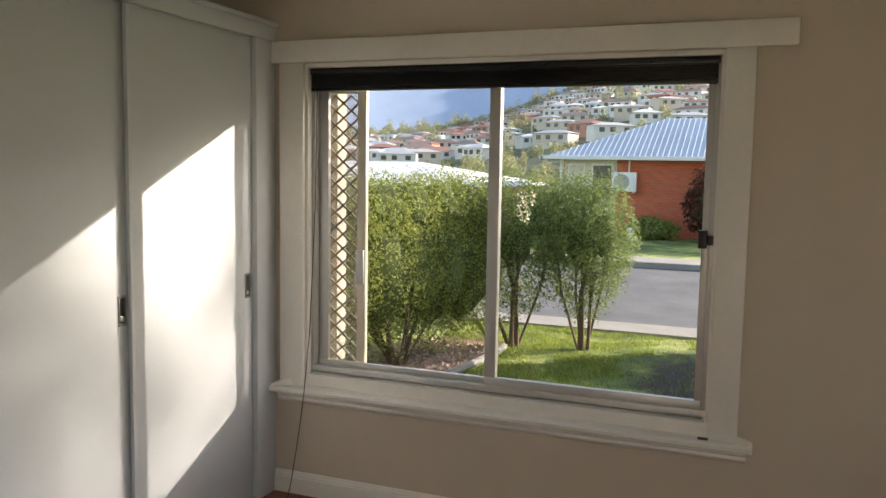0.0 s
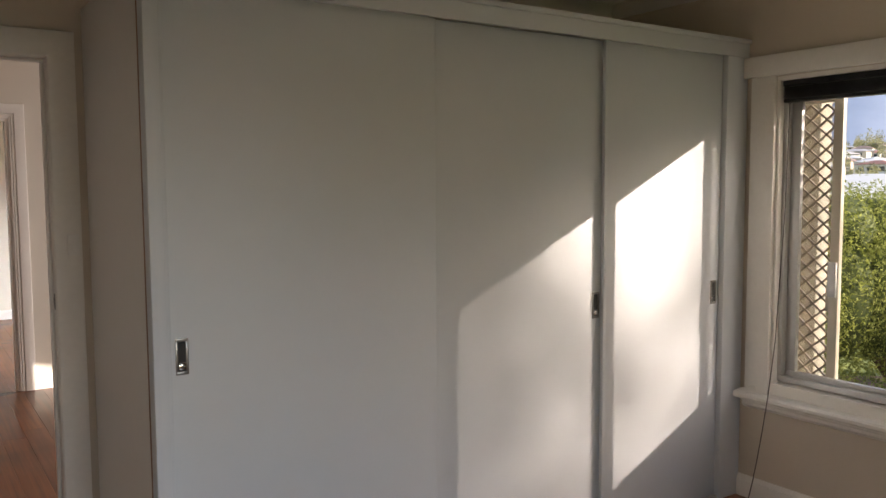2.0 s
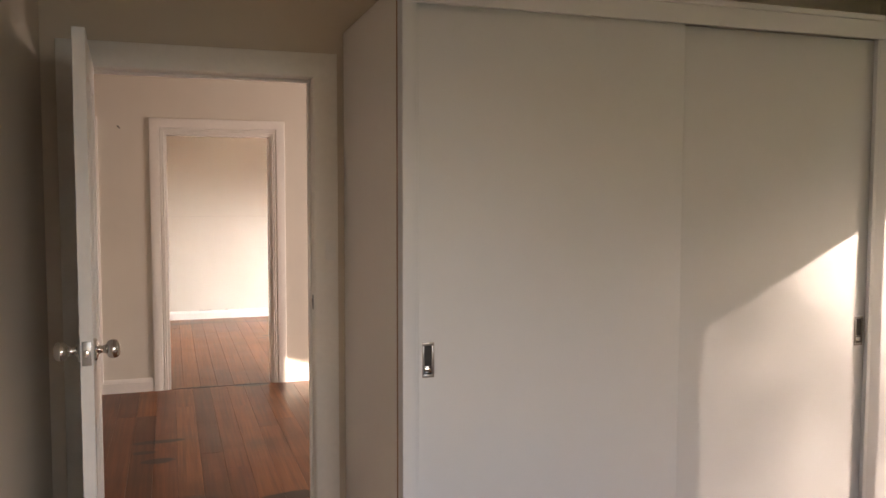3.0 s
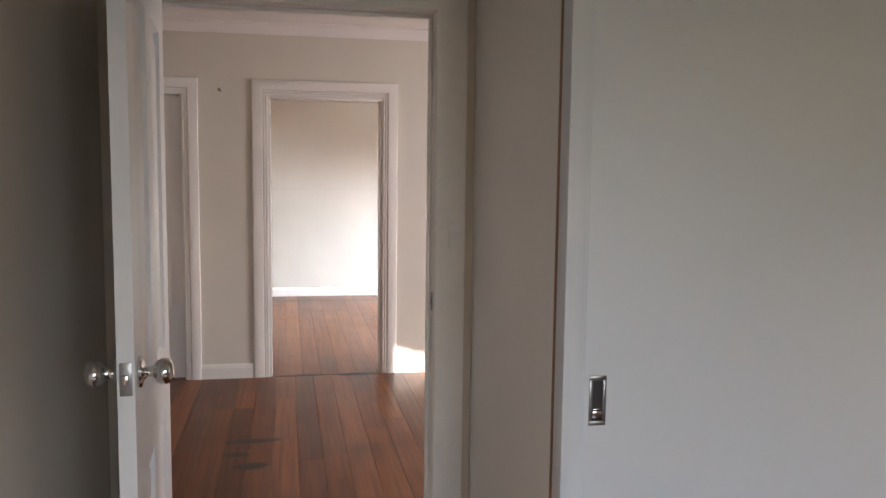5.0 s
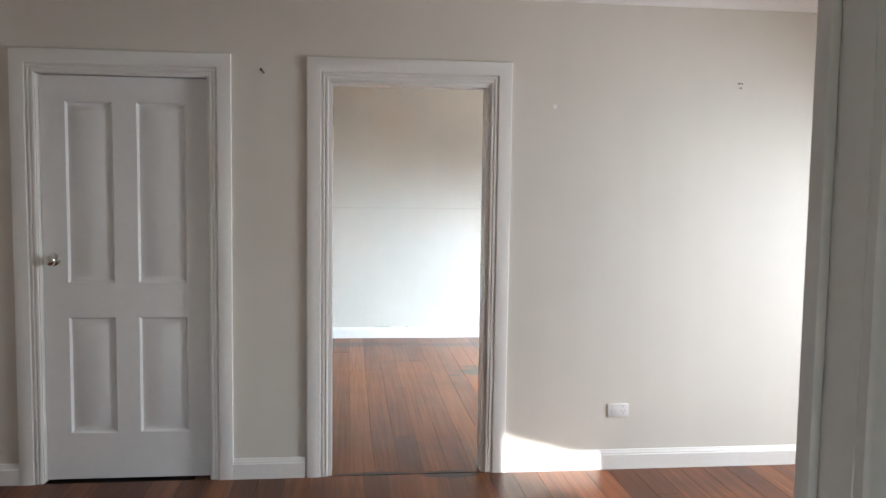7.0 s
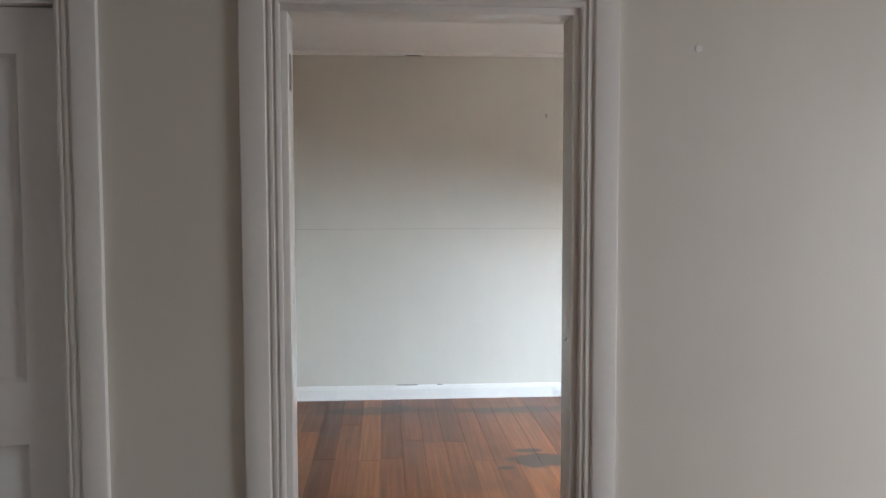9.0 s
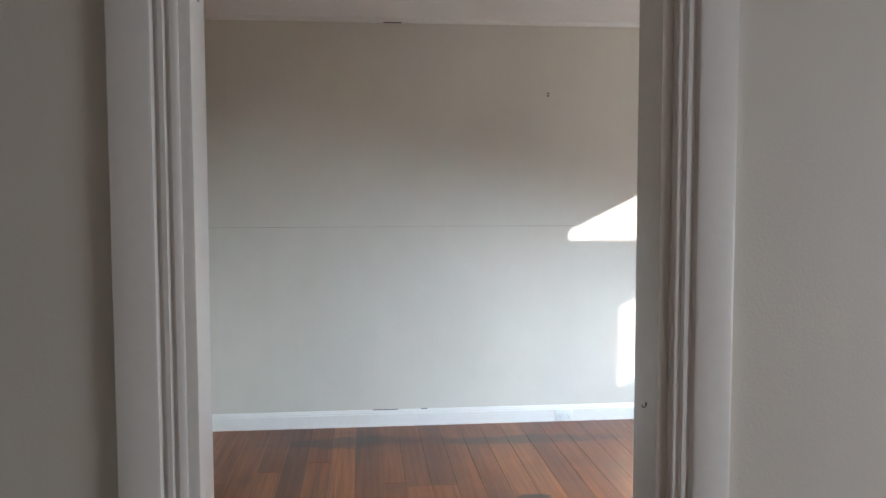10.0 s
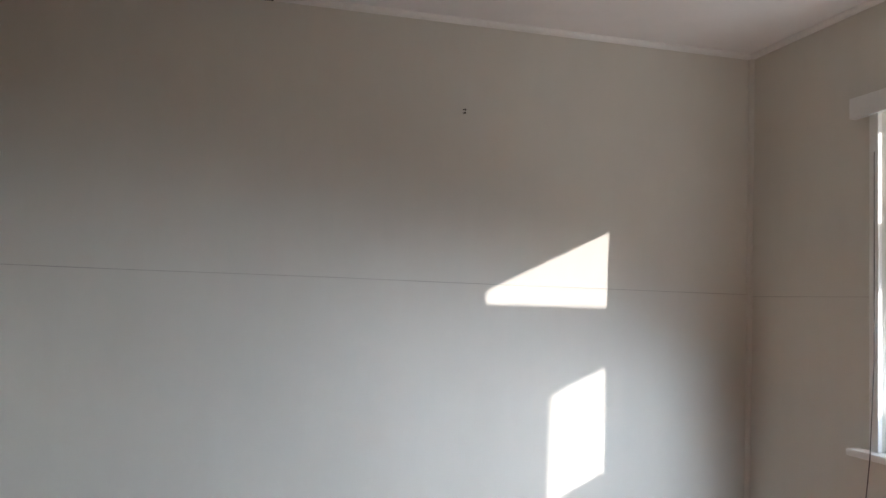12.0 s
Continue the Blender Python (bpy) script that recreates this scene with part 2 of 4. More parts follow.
def ground_soil():
    k = Nodes("lawn_ground", 0.95)
    v = k.place()
    f = k.noise(v, 1.1, 7, 0.65)
    col = k.ramp(f, [(0.3, (0.07, 0.10, 0.03)), (0.48, (0.15, 0.20, 0.05)), (0.6, (0.36, 0.40, 0.10)), (0.74, (0.26, 0.22, 0.12))])
    fine = k.noise(v, 30, 4)
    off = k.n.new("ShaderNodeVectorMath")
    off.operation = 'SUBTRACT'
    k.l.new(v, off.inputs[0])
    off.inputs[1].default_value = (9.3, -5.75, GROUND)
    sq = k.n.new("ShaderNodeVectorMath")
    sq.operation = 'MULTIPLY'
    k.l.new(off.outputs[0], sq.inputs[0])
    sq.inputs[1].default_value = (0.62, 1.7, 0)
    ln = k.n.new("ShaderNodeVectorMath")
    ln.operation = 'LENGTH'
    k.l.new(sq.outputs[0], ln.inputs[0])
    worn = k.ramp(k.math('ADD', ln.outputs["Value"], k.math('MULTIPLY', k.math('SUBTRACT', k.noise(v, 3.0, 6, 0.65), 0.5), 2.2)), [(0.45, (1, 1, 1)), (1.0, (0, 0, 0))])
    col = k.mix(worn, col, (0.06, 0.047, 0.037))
    k.color(k.mix(0.6, col, k.ramp(fine, [(0.3, (0.5, 0.5, 0.45)), (0.7, (1.25, 1.25, 1.2))]), 'MULTIPLY'))
    k.bump(fine, 0.6, 0.02)
    return k.mat


def asphalt():
    k = Nodes("worn_asphalt", 0.85)
    v = k.place()
    f, g = k.noise(v, 0.8, 6), k.noise(v, 60, 3)
    col = k.ramp(f, [(0.3, (0.075, 0.075, 0.08)), (0.7, (0.135, 0.135, 0.14))])
    k.color(k.mix(0.5, col, k.ramp(g, [(0.3, (0.7, 0.7, 0.7)), (0.7, (1.25, 1.25, 1.25))]), 'MULTIPLY'))
    k.bump(g, 0.4, 0.01)
    return k.mat


def bricks():
    k = Nodes("red_brick", 0.85)
    t = k.n.new("ShaderNodeTexBrick")
    sep = k.n.new("ShaderNodeSeparateXYZ")
    com = k.n.new("ShaderNodeCombineXYZ")
    k.l.new(k.place(world_space=False), sep.inputs[0])
    k.l.new(sep.outputs["Y"], com.inputs["X"])
    k.l.new(sep.outputs["Z"], com.inputs["Y"])
    k.l.new(com.outputs[0], t.inputs["Vector"])
    for key, v in (("Scale", 1.0), ("Mortar Size", 0.008), ("Brick Width", 0.24), ("Row Height", 0.086)):
        t.inputs[key].default_value = v
    t.inputs["Color1"].default_value = (0.60, 0.14, 0.065, 1)
    t.inputs["Color2"].default_value = (0.50, 0.105, 0.05, 1)
    t.inputs["Mortar"].default_value = (0.42, 0.2, 0.13, 1)
    k.color(t.outputs["Color"])
    return k.mat


SOIL, ASPHALT, BRICK = ground_soil(), asphalt(), bricks()
MULCH = mottled("bark_mulch", (0.20, 0.12, 0.08), 0.5, 30, 0.95, 0.8, 40)
CONCRETE = mottled("weathered_concrete", (0.29, 0.27, 0.24), 0.15, 8, 0.9, 0.5, 60)
ROOF_METAL = mottled("zinc_roof", (0.50, 0.55, 0.60), 0.1, 3, 0.35, 0.1, 30, 0.3)
FASCIA = mottled("white_fascia", (0.72, 0.72, 0.70), 0.05, 4, 0.5)
RENDER_CREAM = mottled("cream_wall", (0.62, 0.57, 0.47), 0.06, 4, 0.8)
DARK_GLASS = mottled("dark_pane", (0.05, 0.06, 0.065), 0.2, 2, 0.1)
FAR_WALLS = [mottled("far_wall", c, 0.08, 1, 0.8) for c in ((0.72, 0.70, 0.66), (0.5, 0.25, 0.18), (0.62, 0.55, 0.45))]
FAR_ROOFS = [mottled("far_roof", c, 0.12, 1, 0.6) for c in ((0.36, 0.17, 0.13), (0.45, 0.45, 0.47), (0.66, 0.66, 0.66), (0.28, 0.2, 0.17))]


def hill_green():
    k = Nodes("hill_scrub", 0.95)
    v = k.place()
    f = k.noise(v, 0.06, 8, 0.7)
    k.color(k.ramp(f, [(0.3, (0.07, 0.085, 0.04)), (0.5, (0.13, 0.14, 0.07)), (0.7, (0.24, 0.22, 0.12))]))
    return k.mat


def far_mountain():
    k = Nodes("mountain_haze_tint", 1.0)
    # pale blue ramp: the distance haze is put into the mountain's colour
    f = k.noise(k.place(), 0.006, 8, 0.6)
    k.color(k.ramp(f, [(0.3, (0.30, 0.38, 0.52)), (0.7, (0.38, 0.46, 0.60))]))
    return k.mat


HILL, MOUNTAIN = hill_green(), far_mountain()

# ---- builders ----


def box(bm, lo, hi, bevel=0.0, seg=2):
    """A box between two corners, with rounded edges where asked."""
    r = bmesh.ops.create_cube(bm, size=1.0)
    vs = r["verts"]
    for v in vs:
        for i in range(3):
            v.co[i] = lo[i] if v.co[i] < 0 else hi[i]
    if bevel:
        edges = list({e for v in vs for e in v.link_edges})
        bmesh.ops.bevel(bm, geom=edges, offset=bevel, segments=seg, affect='EDGES', profile=0.5)
    return bm


def boxes(*items, bevel=0.0):
    bm = bmesh.new()
    for lo, hi in items:
        box(bm, lo, hi, bevel)
    return bm


def lathe(profile, axis='Z', seg=24):
    """A turned piece from (radius, height) pairs."""
    bm = bmesh.new()
    rings = []
    for r, h in profile:
        ring = []
        for i in range(seg):
            a = 2 * math.pi * i / seg
            p = (r * math.cos(a), r * math.sin(a), h)
            if axis == 'X':
                p = (h, p[0], p[1])
            elif axis == 'Y':
                p = (p[0], h, p[1])
            ring.append(bm.verts.new(p))
        rings.append(ring)
    for a, b in zip(rings, rings[1:]):
        for i in range(seg):
            bm.faces.new((a[i], a[(i + 1) % seg], b[(i + 1) % seg], b[i]))
    bm.faces.new(rings[0][::-1])
    bm.faces.new(rings[-1])
    bmesh.ops.recalc_face_normals(bm, faces=bm.faces)
    return bm


def smooth_by_angle(me, limit=0.6):
    for p in me.polygons:
        p.use_smooth = True
    bm = bmesh.new()
    bm.from_mesh(me)
    for e in bm.edges:
        if len(e.link_faces) == 2 and e.calc_face_angle(0) > limit:
            e.smooth = False
    bm.to_mesh(me)
    bm.free()


def mesh_of(name, bm, mat, smooth=True):
    me = bpy.data.meshes.new(name)
    bmesh.ops.recalc_face_normals(bm, faces=bm.faces)
    bm.to_mesh(me)
    bm.free()
    me.materials.append(mat)
    if smooth:
        smooth_by_angle(me)
    return me


def part(name, bm, mat, parent=None, label="", smooth=True):
    """One mesh object, under a thing or part where one is given."""
    ob = new(name, mesh_of(name, bm, mat, smooth))
    if parent is not None:
        ob.parent = parent
    if label:
        tagged(ob, label)
    return ob


def thing(name, label, category, kind="", group="", at=(0, 0, 0), turn=0.0):
    ob = new(name)
    ob.empty_display_size = 0.1
    ob.matrix_world = pose(*at, 0, 0, turn)
    return tagged(ob, label, category, group, kind)


def structure(name, bm, mat, label, category, smooth=False):
    return tagged(part(name, bm, mat, smooth=smooth), label, category, kind="structure")


def wall_along_x(y0, y1, x0, x1, z1, holes):
    """A wall that runs along x, with openings (x0, x1, z0, z1)."""
    bm = bmesh.new()
    at = x0
    for a, b, c, d in sorted(holes):
        box(bm, (at, y0, 0), (a, y1, z1))
        if c > 0:
            box(bm, (a, y0, 0), (b, y1, c))
        box(bm, (a, y0, d), (b, y1, z1))
        at = b
    box(bm, (at, y0, 0), (x1, y1, z1))
    return bm


def wall_along_y(x0, x1, y0, y1, z0, z1, holes):
    bm = bmesh.new()
    at = y0
    for a, b, c, d in sorted(holes):
        box(bm, (x0, at, z0), (x1, a, z1))
        box(bm, (x0, a, z0), (x1, b, c))
        box(bm, (x0, a, d), (x1, b, z1))
        at = b
    box(bm, (x0, at, z0), (x1, y1, z1))
    return bm


def sweep_u(xl, xr, zt, profile, y, out):
    """A door casing: a moulded profile (distance from the opening, proud of the wall) mitred round three sides."""
    bm = bmesh.new()
    rows = []
    for d, h in profile:
        yy = y + out * h
        rows.append([bm.verts.new(p) for p in ((xl - d, yy, 0), (xl - d, yy, zt + d), (xr + d, yy, zt + d), (xr + d, yy, 0))])
    for a, b in zip(rows, rows[1:]):
        for i in range(3):
            bm.faces.new((a[i], a[i + 1], b[i + 1], b[i]))
    for i in (0, 3):
        bm.faces.new([r[i] for r in rows])
    return bm


FLUTED = [(0.0, 0.0), (0.0, 0.008), (0.006, 0.012), (0.012, 0.012), (0.014, 0.007), (0.019, 0.007), (0.022, 0.014), (0.030, 0.014), (0.032, 0.009), (0.037, 0.009),
          (0.041, 0.018), (0.046, 0.020), (0.102, 0.020), (0.108, 0.018), (0.110, 0.012), (0.110, 0.0)]
PLAIN = [(0.0, 0.0), (0.0, 0.014), (0.006, 0.018), (0.090, 0.018), (0.096, 0.014), (0.096, 0.0)]


def extrude_profile(profile, x0, x1):
    """A moulding along x from (out, up) points."""
    bm = bmesh.new()
    a = [bm.verts.new((x0, p, q)) for p, q in profile]
    b = [bm.verts.new((x1, p, q)) for p, q in profile]
    n = len(profile)
    for i in range(n):
        bm.faces.new((a[i], a[(i + 1) % n], b[(i + 1) % n], b[i]))
    bm.faces.new(a[::-1])
    bm.faces.new(b)
    return bm


def moulding(name, profile, start, end, mat, label, category="trim"):
    """A length of moulding; its profile's first axis points to the left of the way from start to end."""
    a, b = Vector(start), Vector(end)
    ob = part(name, extrude_profile(profile, 0, (b - a).length), mat)
    ob.matrix_world = pose(*start, 0, 0, math.degrees(math.atan2(b.y - a.y, b.x - a.x)))
    return tagged(ob, label, category, kind="structure")


SKIRT = [(0, 0), (0.018, 0), (0.018, 0.078), (0.014, 0.083), (0.015, 0.088), (0.009, 0.098), (0.007, 0.106), (0, 0.106)]
COVE = [(0, 0), (0, -0.078), (0.012, -0.078), (0.016, -0.062), (0.030, -0.036), (0.050, -0.017), (0.066, -0.011), (0.078, -0.011), (0.078, 0)]
BEAD = [(0, 0), (0, -0.026), (0.008, -0.025), (0.017, -0.019), (0.023, -0.010), (0.025, 0)]
QUAD = [(0, 0), (0, 0.022), (0.010, 0.019), (0.018, 0.010), (0.02, 0)]


def panel_leaf(w, h, t, panels):
    """A moulded panel door: panels (x0, x1, z0, z1) sunk on both faces, with a raised field."""
    bm = bmesh.new()
    xs = sorted({0.0, w, *[p[0] for p in panels], *[p[1] for p in panels]})
    zs = sorted({0.0, h, *[p[2] for p in panels], *[p[3] for p in panels]})
    for side in (0, 1):
        def vert(x, z, sink):
            return bm.verts.new((x, sink if side == 0 else t - sink, z))
        for x0, x1 in zip(xs, xs[1:]):
            for z0, z1 in zip(zs, zs[1:]):
                hit = any(p[0] <= x0 and x1 <= p[1] and p[2] <= z0 and z1 <= p[3] for p in panels)
                rings = [(0, 0)] if not hit else [(0, 0), (0.003, 0.005), (0.010, 0.014), (0.018, 0.015), (0.026, 0.015), (0.046, 0.006)]
                loops = [[vert(x0 + i, z0 + i, s), vert(x1 - i, z0 + i, s), vert(x1 - i, z1 - i, s), vert(x0 + i, z1 - i, s)] for i, s in rings]
                for a, b in zip(loops, loops[1:]):
                    for i in range(4):
                        bm.faces.new((a[i], a[(i + 1) % 4], b[(i + 1) % 4], b[i]))
                bm.faces.new(loops[-1])
    for lo, hi in (((0, 0), (w, 0)), ((w, 0), (w, h)), ((w, h), (0, h)), ((0, h), (0, 0))):
        bm.faces.new([bm.verts.new(p) for p in ((lo[0], 0, lo[1]), (hi[0], 0, hi[1]), (hi[0], t, hi[1]), (lo[0], t, lo[1]))])
    bmesh.ops.remove_doubles(bm, verts=bm.verts, dist=0.0002)
    return bm


KNOB = [(0.0005, 0.0), (0.033, 0.0), (0.034, 0.004), (0.030, 0.009), (0.016, 0.013), (0.012, 0.018), (0.0115, 0.026), (0.014, 0.032), (0.022, 0.037),
        (0.0275, 0.046), (0.0285, 0.055), (0.026, 0.064), (0.019, 0.070), (0.010, 0.0725), (0.0005, 0.073)]


def knob_set(parent, x, z, t):
    for y, d in ((0, -1), (t, 1)):
        k = part("door_knob", lathe([(r, d * h) for r, h in KNOB], 'Y'), CHROME, parent, "polished chrome ball knob with round rose")
        k.location = (x, y, z)


# ---- the shell of the house ----
TOP = 2.54
TOP_C = 2.585
structure("wall_partition_1", wall_along_x(-3.415, -3.325, -2.35, 3.64, TOP, [(-0.155, 0.72, 0, 2.045)]), PAINT_A, "beige painted plaster wall with a doorway", "wall")
structure("wall_partition_2", wall_along_x(0.02, 0.14, -2.35, 3.78, TOP_C, [(-1.31, -0.455, 0, 2.05), (0.104, 0.946, 0, 2.05)]), PAINT_B,
          "cream painted plaster wall with two doorways", "wall")
structure("wall_back", boxes(((-0.70, 3.83, 0), (3.36, 3.97, TOP_C))), PAINT_C, "stone coloured painted board wall", "wall")
structure("wall_west_1", boxes(((-0.426, -8.4, 0), (-0.286, -3.415, TOP))), PAINT_A, "beige painted plaster wall", "wall")
structure("wall_west_2", boxes(((-2.35, -3.325, 0), (-2.2, 0.02, TOP))), PAINT_B, "cream painted plaster wall", "wall")
# unseen, added to keep outdoor light from leaking round the closed door
structure("wall_light_stop", boxes(((-2.35, 0.90, 0), (-0.70, 1.0, TOP_C)), ((-2.35, 0.14, 0), (-2.2, 0.90, TOP_C))), PAINT_B, "unseen wall added behind the closed door to stop light leaks", "wall")
structure("wall_west_3", boxes(((-0.70, 0.14, 0), (-0.56, 3.83, TOP_C))), PAINT_C, "stone coloured painted board wall", "wall")
structure("wall_south", wall_along_x(-8.54, -8.4, -0.426, 3.745, TOP, [(0.40, 2.20, 0.85, 2.03)]), PAINT_A, "beige painted plaster wall with a window", "wall")
structure("wall_east_1", wall_along_y(3.64, 3.745, -8.4, -3.415, -0.6, TOP, [(-6.30, -4.47, 0.575, 2.03)]), PAINT_A, "beige painted wall with a wide window", "wall")
structure("wall_east_2", wall_along_y(3.64, 3.78, -3.415, 0.02, -0.6, TOP, [(-3.10, -2.28, 0.0, 2.05), (-1.95, -0.85, 0.65, 2.03)]), PAINT_B,
          "cream painted front wall with door and window", "wall")
structure("wall_east_3", wall_along_y(3.22, 3.36, 0.14, 3.83, -0.6, TOP_C, [(1.30, 2.925, 0.62, 2.075)]), PAINT_C, "stone coloured painted wall with a window", "wall")
structure("ceiling_1", boxes(((-0.45, -8.56, TOP), (3.80, -3.36, TOP + 0.12))), CEILING, "white painted ceiling", "ceiling")
structure("ceiling_2", boxes(((-2.37, -3.36, TOP), (3.80, 0.02, TOP + 0.12))), CEILING, "white painted ceiling", "ceiling")
structure("ceiling_3", boxes(((-2.37, 0.02, TOP_C), (3.80, 3.99, TOP_C + 0.12))), CEILING, "white painted ceiling", "ceiling")

floor_1 = structure("floor_1", boxes(((-0.286, -8.4, -0.06), (3.64, -3.36, -0.019))), GAP, "varnished hardwood board floor", "floor")
floor_2 = structure("floor_2", boxes(((-2.2, -3.36, -0.06), (3.64, 0.02, -0.019)), ((-2.2, 0.02, -0.06), (-0.56, 0.9, -0.019))), GAP, "worn varnished hardwood board floor with dark stains", "floor")
floor_3 = structure("floor_3", boxes(((-0.56, 0.02, -0.06), (3.22, 3.83, -0.019))), GAP, "varnished hardwood board floor with a dark water stain", "floor")

# skirtings, cornices and beads
for a, b in (((3.64, 0.02), (1.029, 0.02)), ((0.0, 0.02), (-0.366, 0.02)), ((-1.40, 0.02), (-2.2, 0.02))):
    moulding("baseboard", SKIRT, (*a, 0), (*b, 0), TRIM, "white moulded skirting board")
for a, b in (((3.22, 3.83), (-0.56, 3.83)), ((-0.56, 3.812), (-0.56, 0.14)), ((3.22, 0.14), (3.22, 3.812))):
    moulding("baseboard", SKIRT, (*a, 0), (*b, 0), TRIM, "white moulded skirting board")
moulding("baseboard", SKIRT, (3.64, -8.4, 0), (3.64, -4.29, 0), TRIM, "white moulded skirting board")
moulding("baseboard", SKIRT, (-0.286, -3.44, 0), (-0.286, -8.4, 0), TRIM, "white moulded skirting board")
for a, b in (((3.64, 0.02), (-2.2, 0.02)), ((-2.2, 0.02), (-2.2, -3.325)), ((3.64, -3.325), (3.64, 0.02)), ((-2.2, -3.325), (3.64, -3.325))):
    moulding("cornice_trim", COVE, (*a, TOP), (*b, TOP), CEILING, "white plaster cove cornice")
for a, b in (((3.64, -3.415), (-0.286, -3.415)), ((3.64, -8.4), (3.64, -3.415)), ((-0.286, -3.415), (-0.286, -8.4))):
    moulding("cornice_trim", COVE, (*a, TOP), (*b, TOP), CEILING, "white plaster cove cornice")
for a, b in (((3.22, 3.83), (-0.56, 3.83)), ((-0.56, 3.83), (-0.56, 0.14)), ((3.22, 0.14), (3.22, 3.83))):
    moulding("bead_trim", BEAD, (*a, TOP_C), (*b, TOP_C), TRIM, "white timber ceiling bead")
for x, s in ((3.22, -1), (-0.56, 1)):
    bm = bmesh.new()
    prof = [(0, 0), (0.022, 0), (0.020, 0.010), (0.010, 0.020), (0, 0.022)]
    a = [bm.verts.new((x + s * p, 3.83 - q, 0.106)) for p, q in prof]
    b = [bm.verts.new((x + s * p, 3.83 - q, TOP_C - 0.026)) for p, q in prof]
    for i in range(5):
        bm.faces.new((a[i], a[(i + 1) % 5], b[(i + 1) % 5], b[i]))
    structure("corner_trim", bm, PAINT_C, "painted quarter-round corner bead", "trim")


def joint(name, start, end, z, n=90):
    """The uneven hairline joint between two rows of wall board."""
    bm = bmesh.new()
    a, b = Vector((*start, z)), Vector((*end, z))
    way = (b - a).normalized()
    side = Vector((-way.y, way.x, 0))
    rows = []
    for i in range(n + 1):
        p = a.lerp(b, i / n)
        d = 0.0012 + 0.0012 * abs(noise.noise(p * 3.1))
        wob = 0.002 * noise.noise(p * 1.3)
        rows.append([bm.verts.new(p + side * 0.0022 * k + Vector((0, 0, wob + q * d))) for k, q in ((0, -1), (1, -0.6), (1, 0.6), (0, 1))])
    for r, s in zip(rows, rows[1:]):
        for i in range(3):
            bm.faces.new((r[i], r[i + 1], s[i + 1], s[i]))
    structure(name, bm, JOINT, "hairline joint across the wall boards", "trim")


JOINT = mottled("board_joint", (0.47, 0.42, 0.36), 0.15, 10, 0.8)
joint("joint_trim", (3.198, 3.83), (-0.538, 3.83), 1.285)
joint("joint_trim", (-0.56, 3.80), (-0.56, 0.3), 1.275)
joint("joint_trim", (3.22, 2.98), (3.22, 3.80), 1.275)


# ---- doorways and doors ----
def doorway(name, xl, xr, zt, y0, y1, label, near=None, far=None, stop=None, reveal=0.006):
    """A lined doorway in a wall along x: jambs, head, door stops and a casing on each face."""
    d = thing(name, label, "doorway", "structure")
    for a, b in ((xl - 0.02, xl), (xr, xr + 0.02)):
        part("jamb", boxes(((a, y0, 0), (b, y1, zt)), bevel=0.0015), TRIM, d)
    part("head_jamb", boxes(((xl - 0.02, y0, zt), (xr + 0.02, y1, zt + 0.02)), bevel=0.0015), TRIM, d)
    if stop:
        s0, s1 = stop
        for a, b in ((xl, xl + 0.012), (xr - 0.012, xr)):
            part("door_stop", boxes(((a, s0, 0), (b, s1, zt - 0.012)), bevel=0.002), TRIM, d)
        part("door_stop", boxes(((xl, s0, zt - 0.012), (xr, s1, zt)), bevel=0.002), TRIM, d)
    for prof, y, out in ((near, y0, -1), (far, y1, 1)):
        if prof:
            part("door_casing", sweep_u(xl - reveal, xr + reveal, zt + reveal, prof, y, out), TRIM, d)
    return d


door_1 = doorway("door_1", -0.135, 0.710, 2.02, -3.415, -3.325, "white painted timber doorway with plain architraves", PLAIN, PLAIN, (-3.36, -3.335), reveal=0.002)
door_2 = doorway("door_2", -1.285, -0.478, 2.03, 0.02, 0.14, "white painted doorway with fluted architraves", FLUTED, None, (0.09, 0.12))
door_3 = doorway("door_3", 0.136, 0.920, 2.018, 0.02, 0.14, "white painted open doorway with fluted architraves", FLUTED, FLUTED, reveal=0.019)


def strike_plate(parent, x, y, z):
    bm = boxes(((x - 0.0025, y - 0.013, z - 0.03), (x, y + 0.013, z + 0.03)), bevel=0.001)
    plate = part("strike_plate", bm, STEEL, parent, "worn steel strike plate")
    part("latch_hole_shade", boxes(((x - 0.004, y - 0.006, z - 0.014), (x - 0.0028, y + 0.007, z + 0.014))), PAINTED_SHADE, plate)
    part("strike_lip", boxes(((x - 0.006, y - 0.020, z - 0.016), (x - 0.0026, y - 0.0135, z + 0.016)), bevel=0.002), STEEL, plate)


strike_plate(door_1, 0.710, -3.392, 1.105)
HINGE_PAINT = mottled("bare_hinge_metal", (0.42, 0.40, 0.37), 0.15, 60, 0.5, 0.2, 90)
for z in (1.81, 0.22):
    h = part("hinge_leaf", boxes(((0.136, 0.050, z), (0.1385, 0.086, z + 0.10)), bevel=0.0008), HINGE_PAINT, door_3, "half painted old hinge leaf with chipped paint")
    for y, q, w, hh in ((0.054, 0.088, 0.008, 0.010), (0.070, 0.055, 0.006, 0.030), (0.071, 0.022, 0.005, 0.026), (0.055, 0.006, 0.010, 0.010), (0.074, 0.048, 0.007, 0.008)):
        part("paint_chip", boxes(((0.1384, y, z + q), (0.1392, y + w, z + q + hh)), bevel=0.0003), RUST, h)
    for q in (0.02, 0.05, 0.08):
        s = part("screw", lathe([(0.0005, 0.0), (0.004, 0.0), (0.0035, 0.0012), (0.0005, 0.0014)], 'X', 10), STEEL, h)
        s.location = (0.1385, 0.064, z + q)

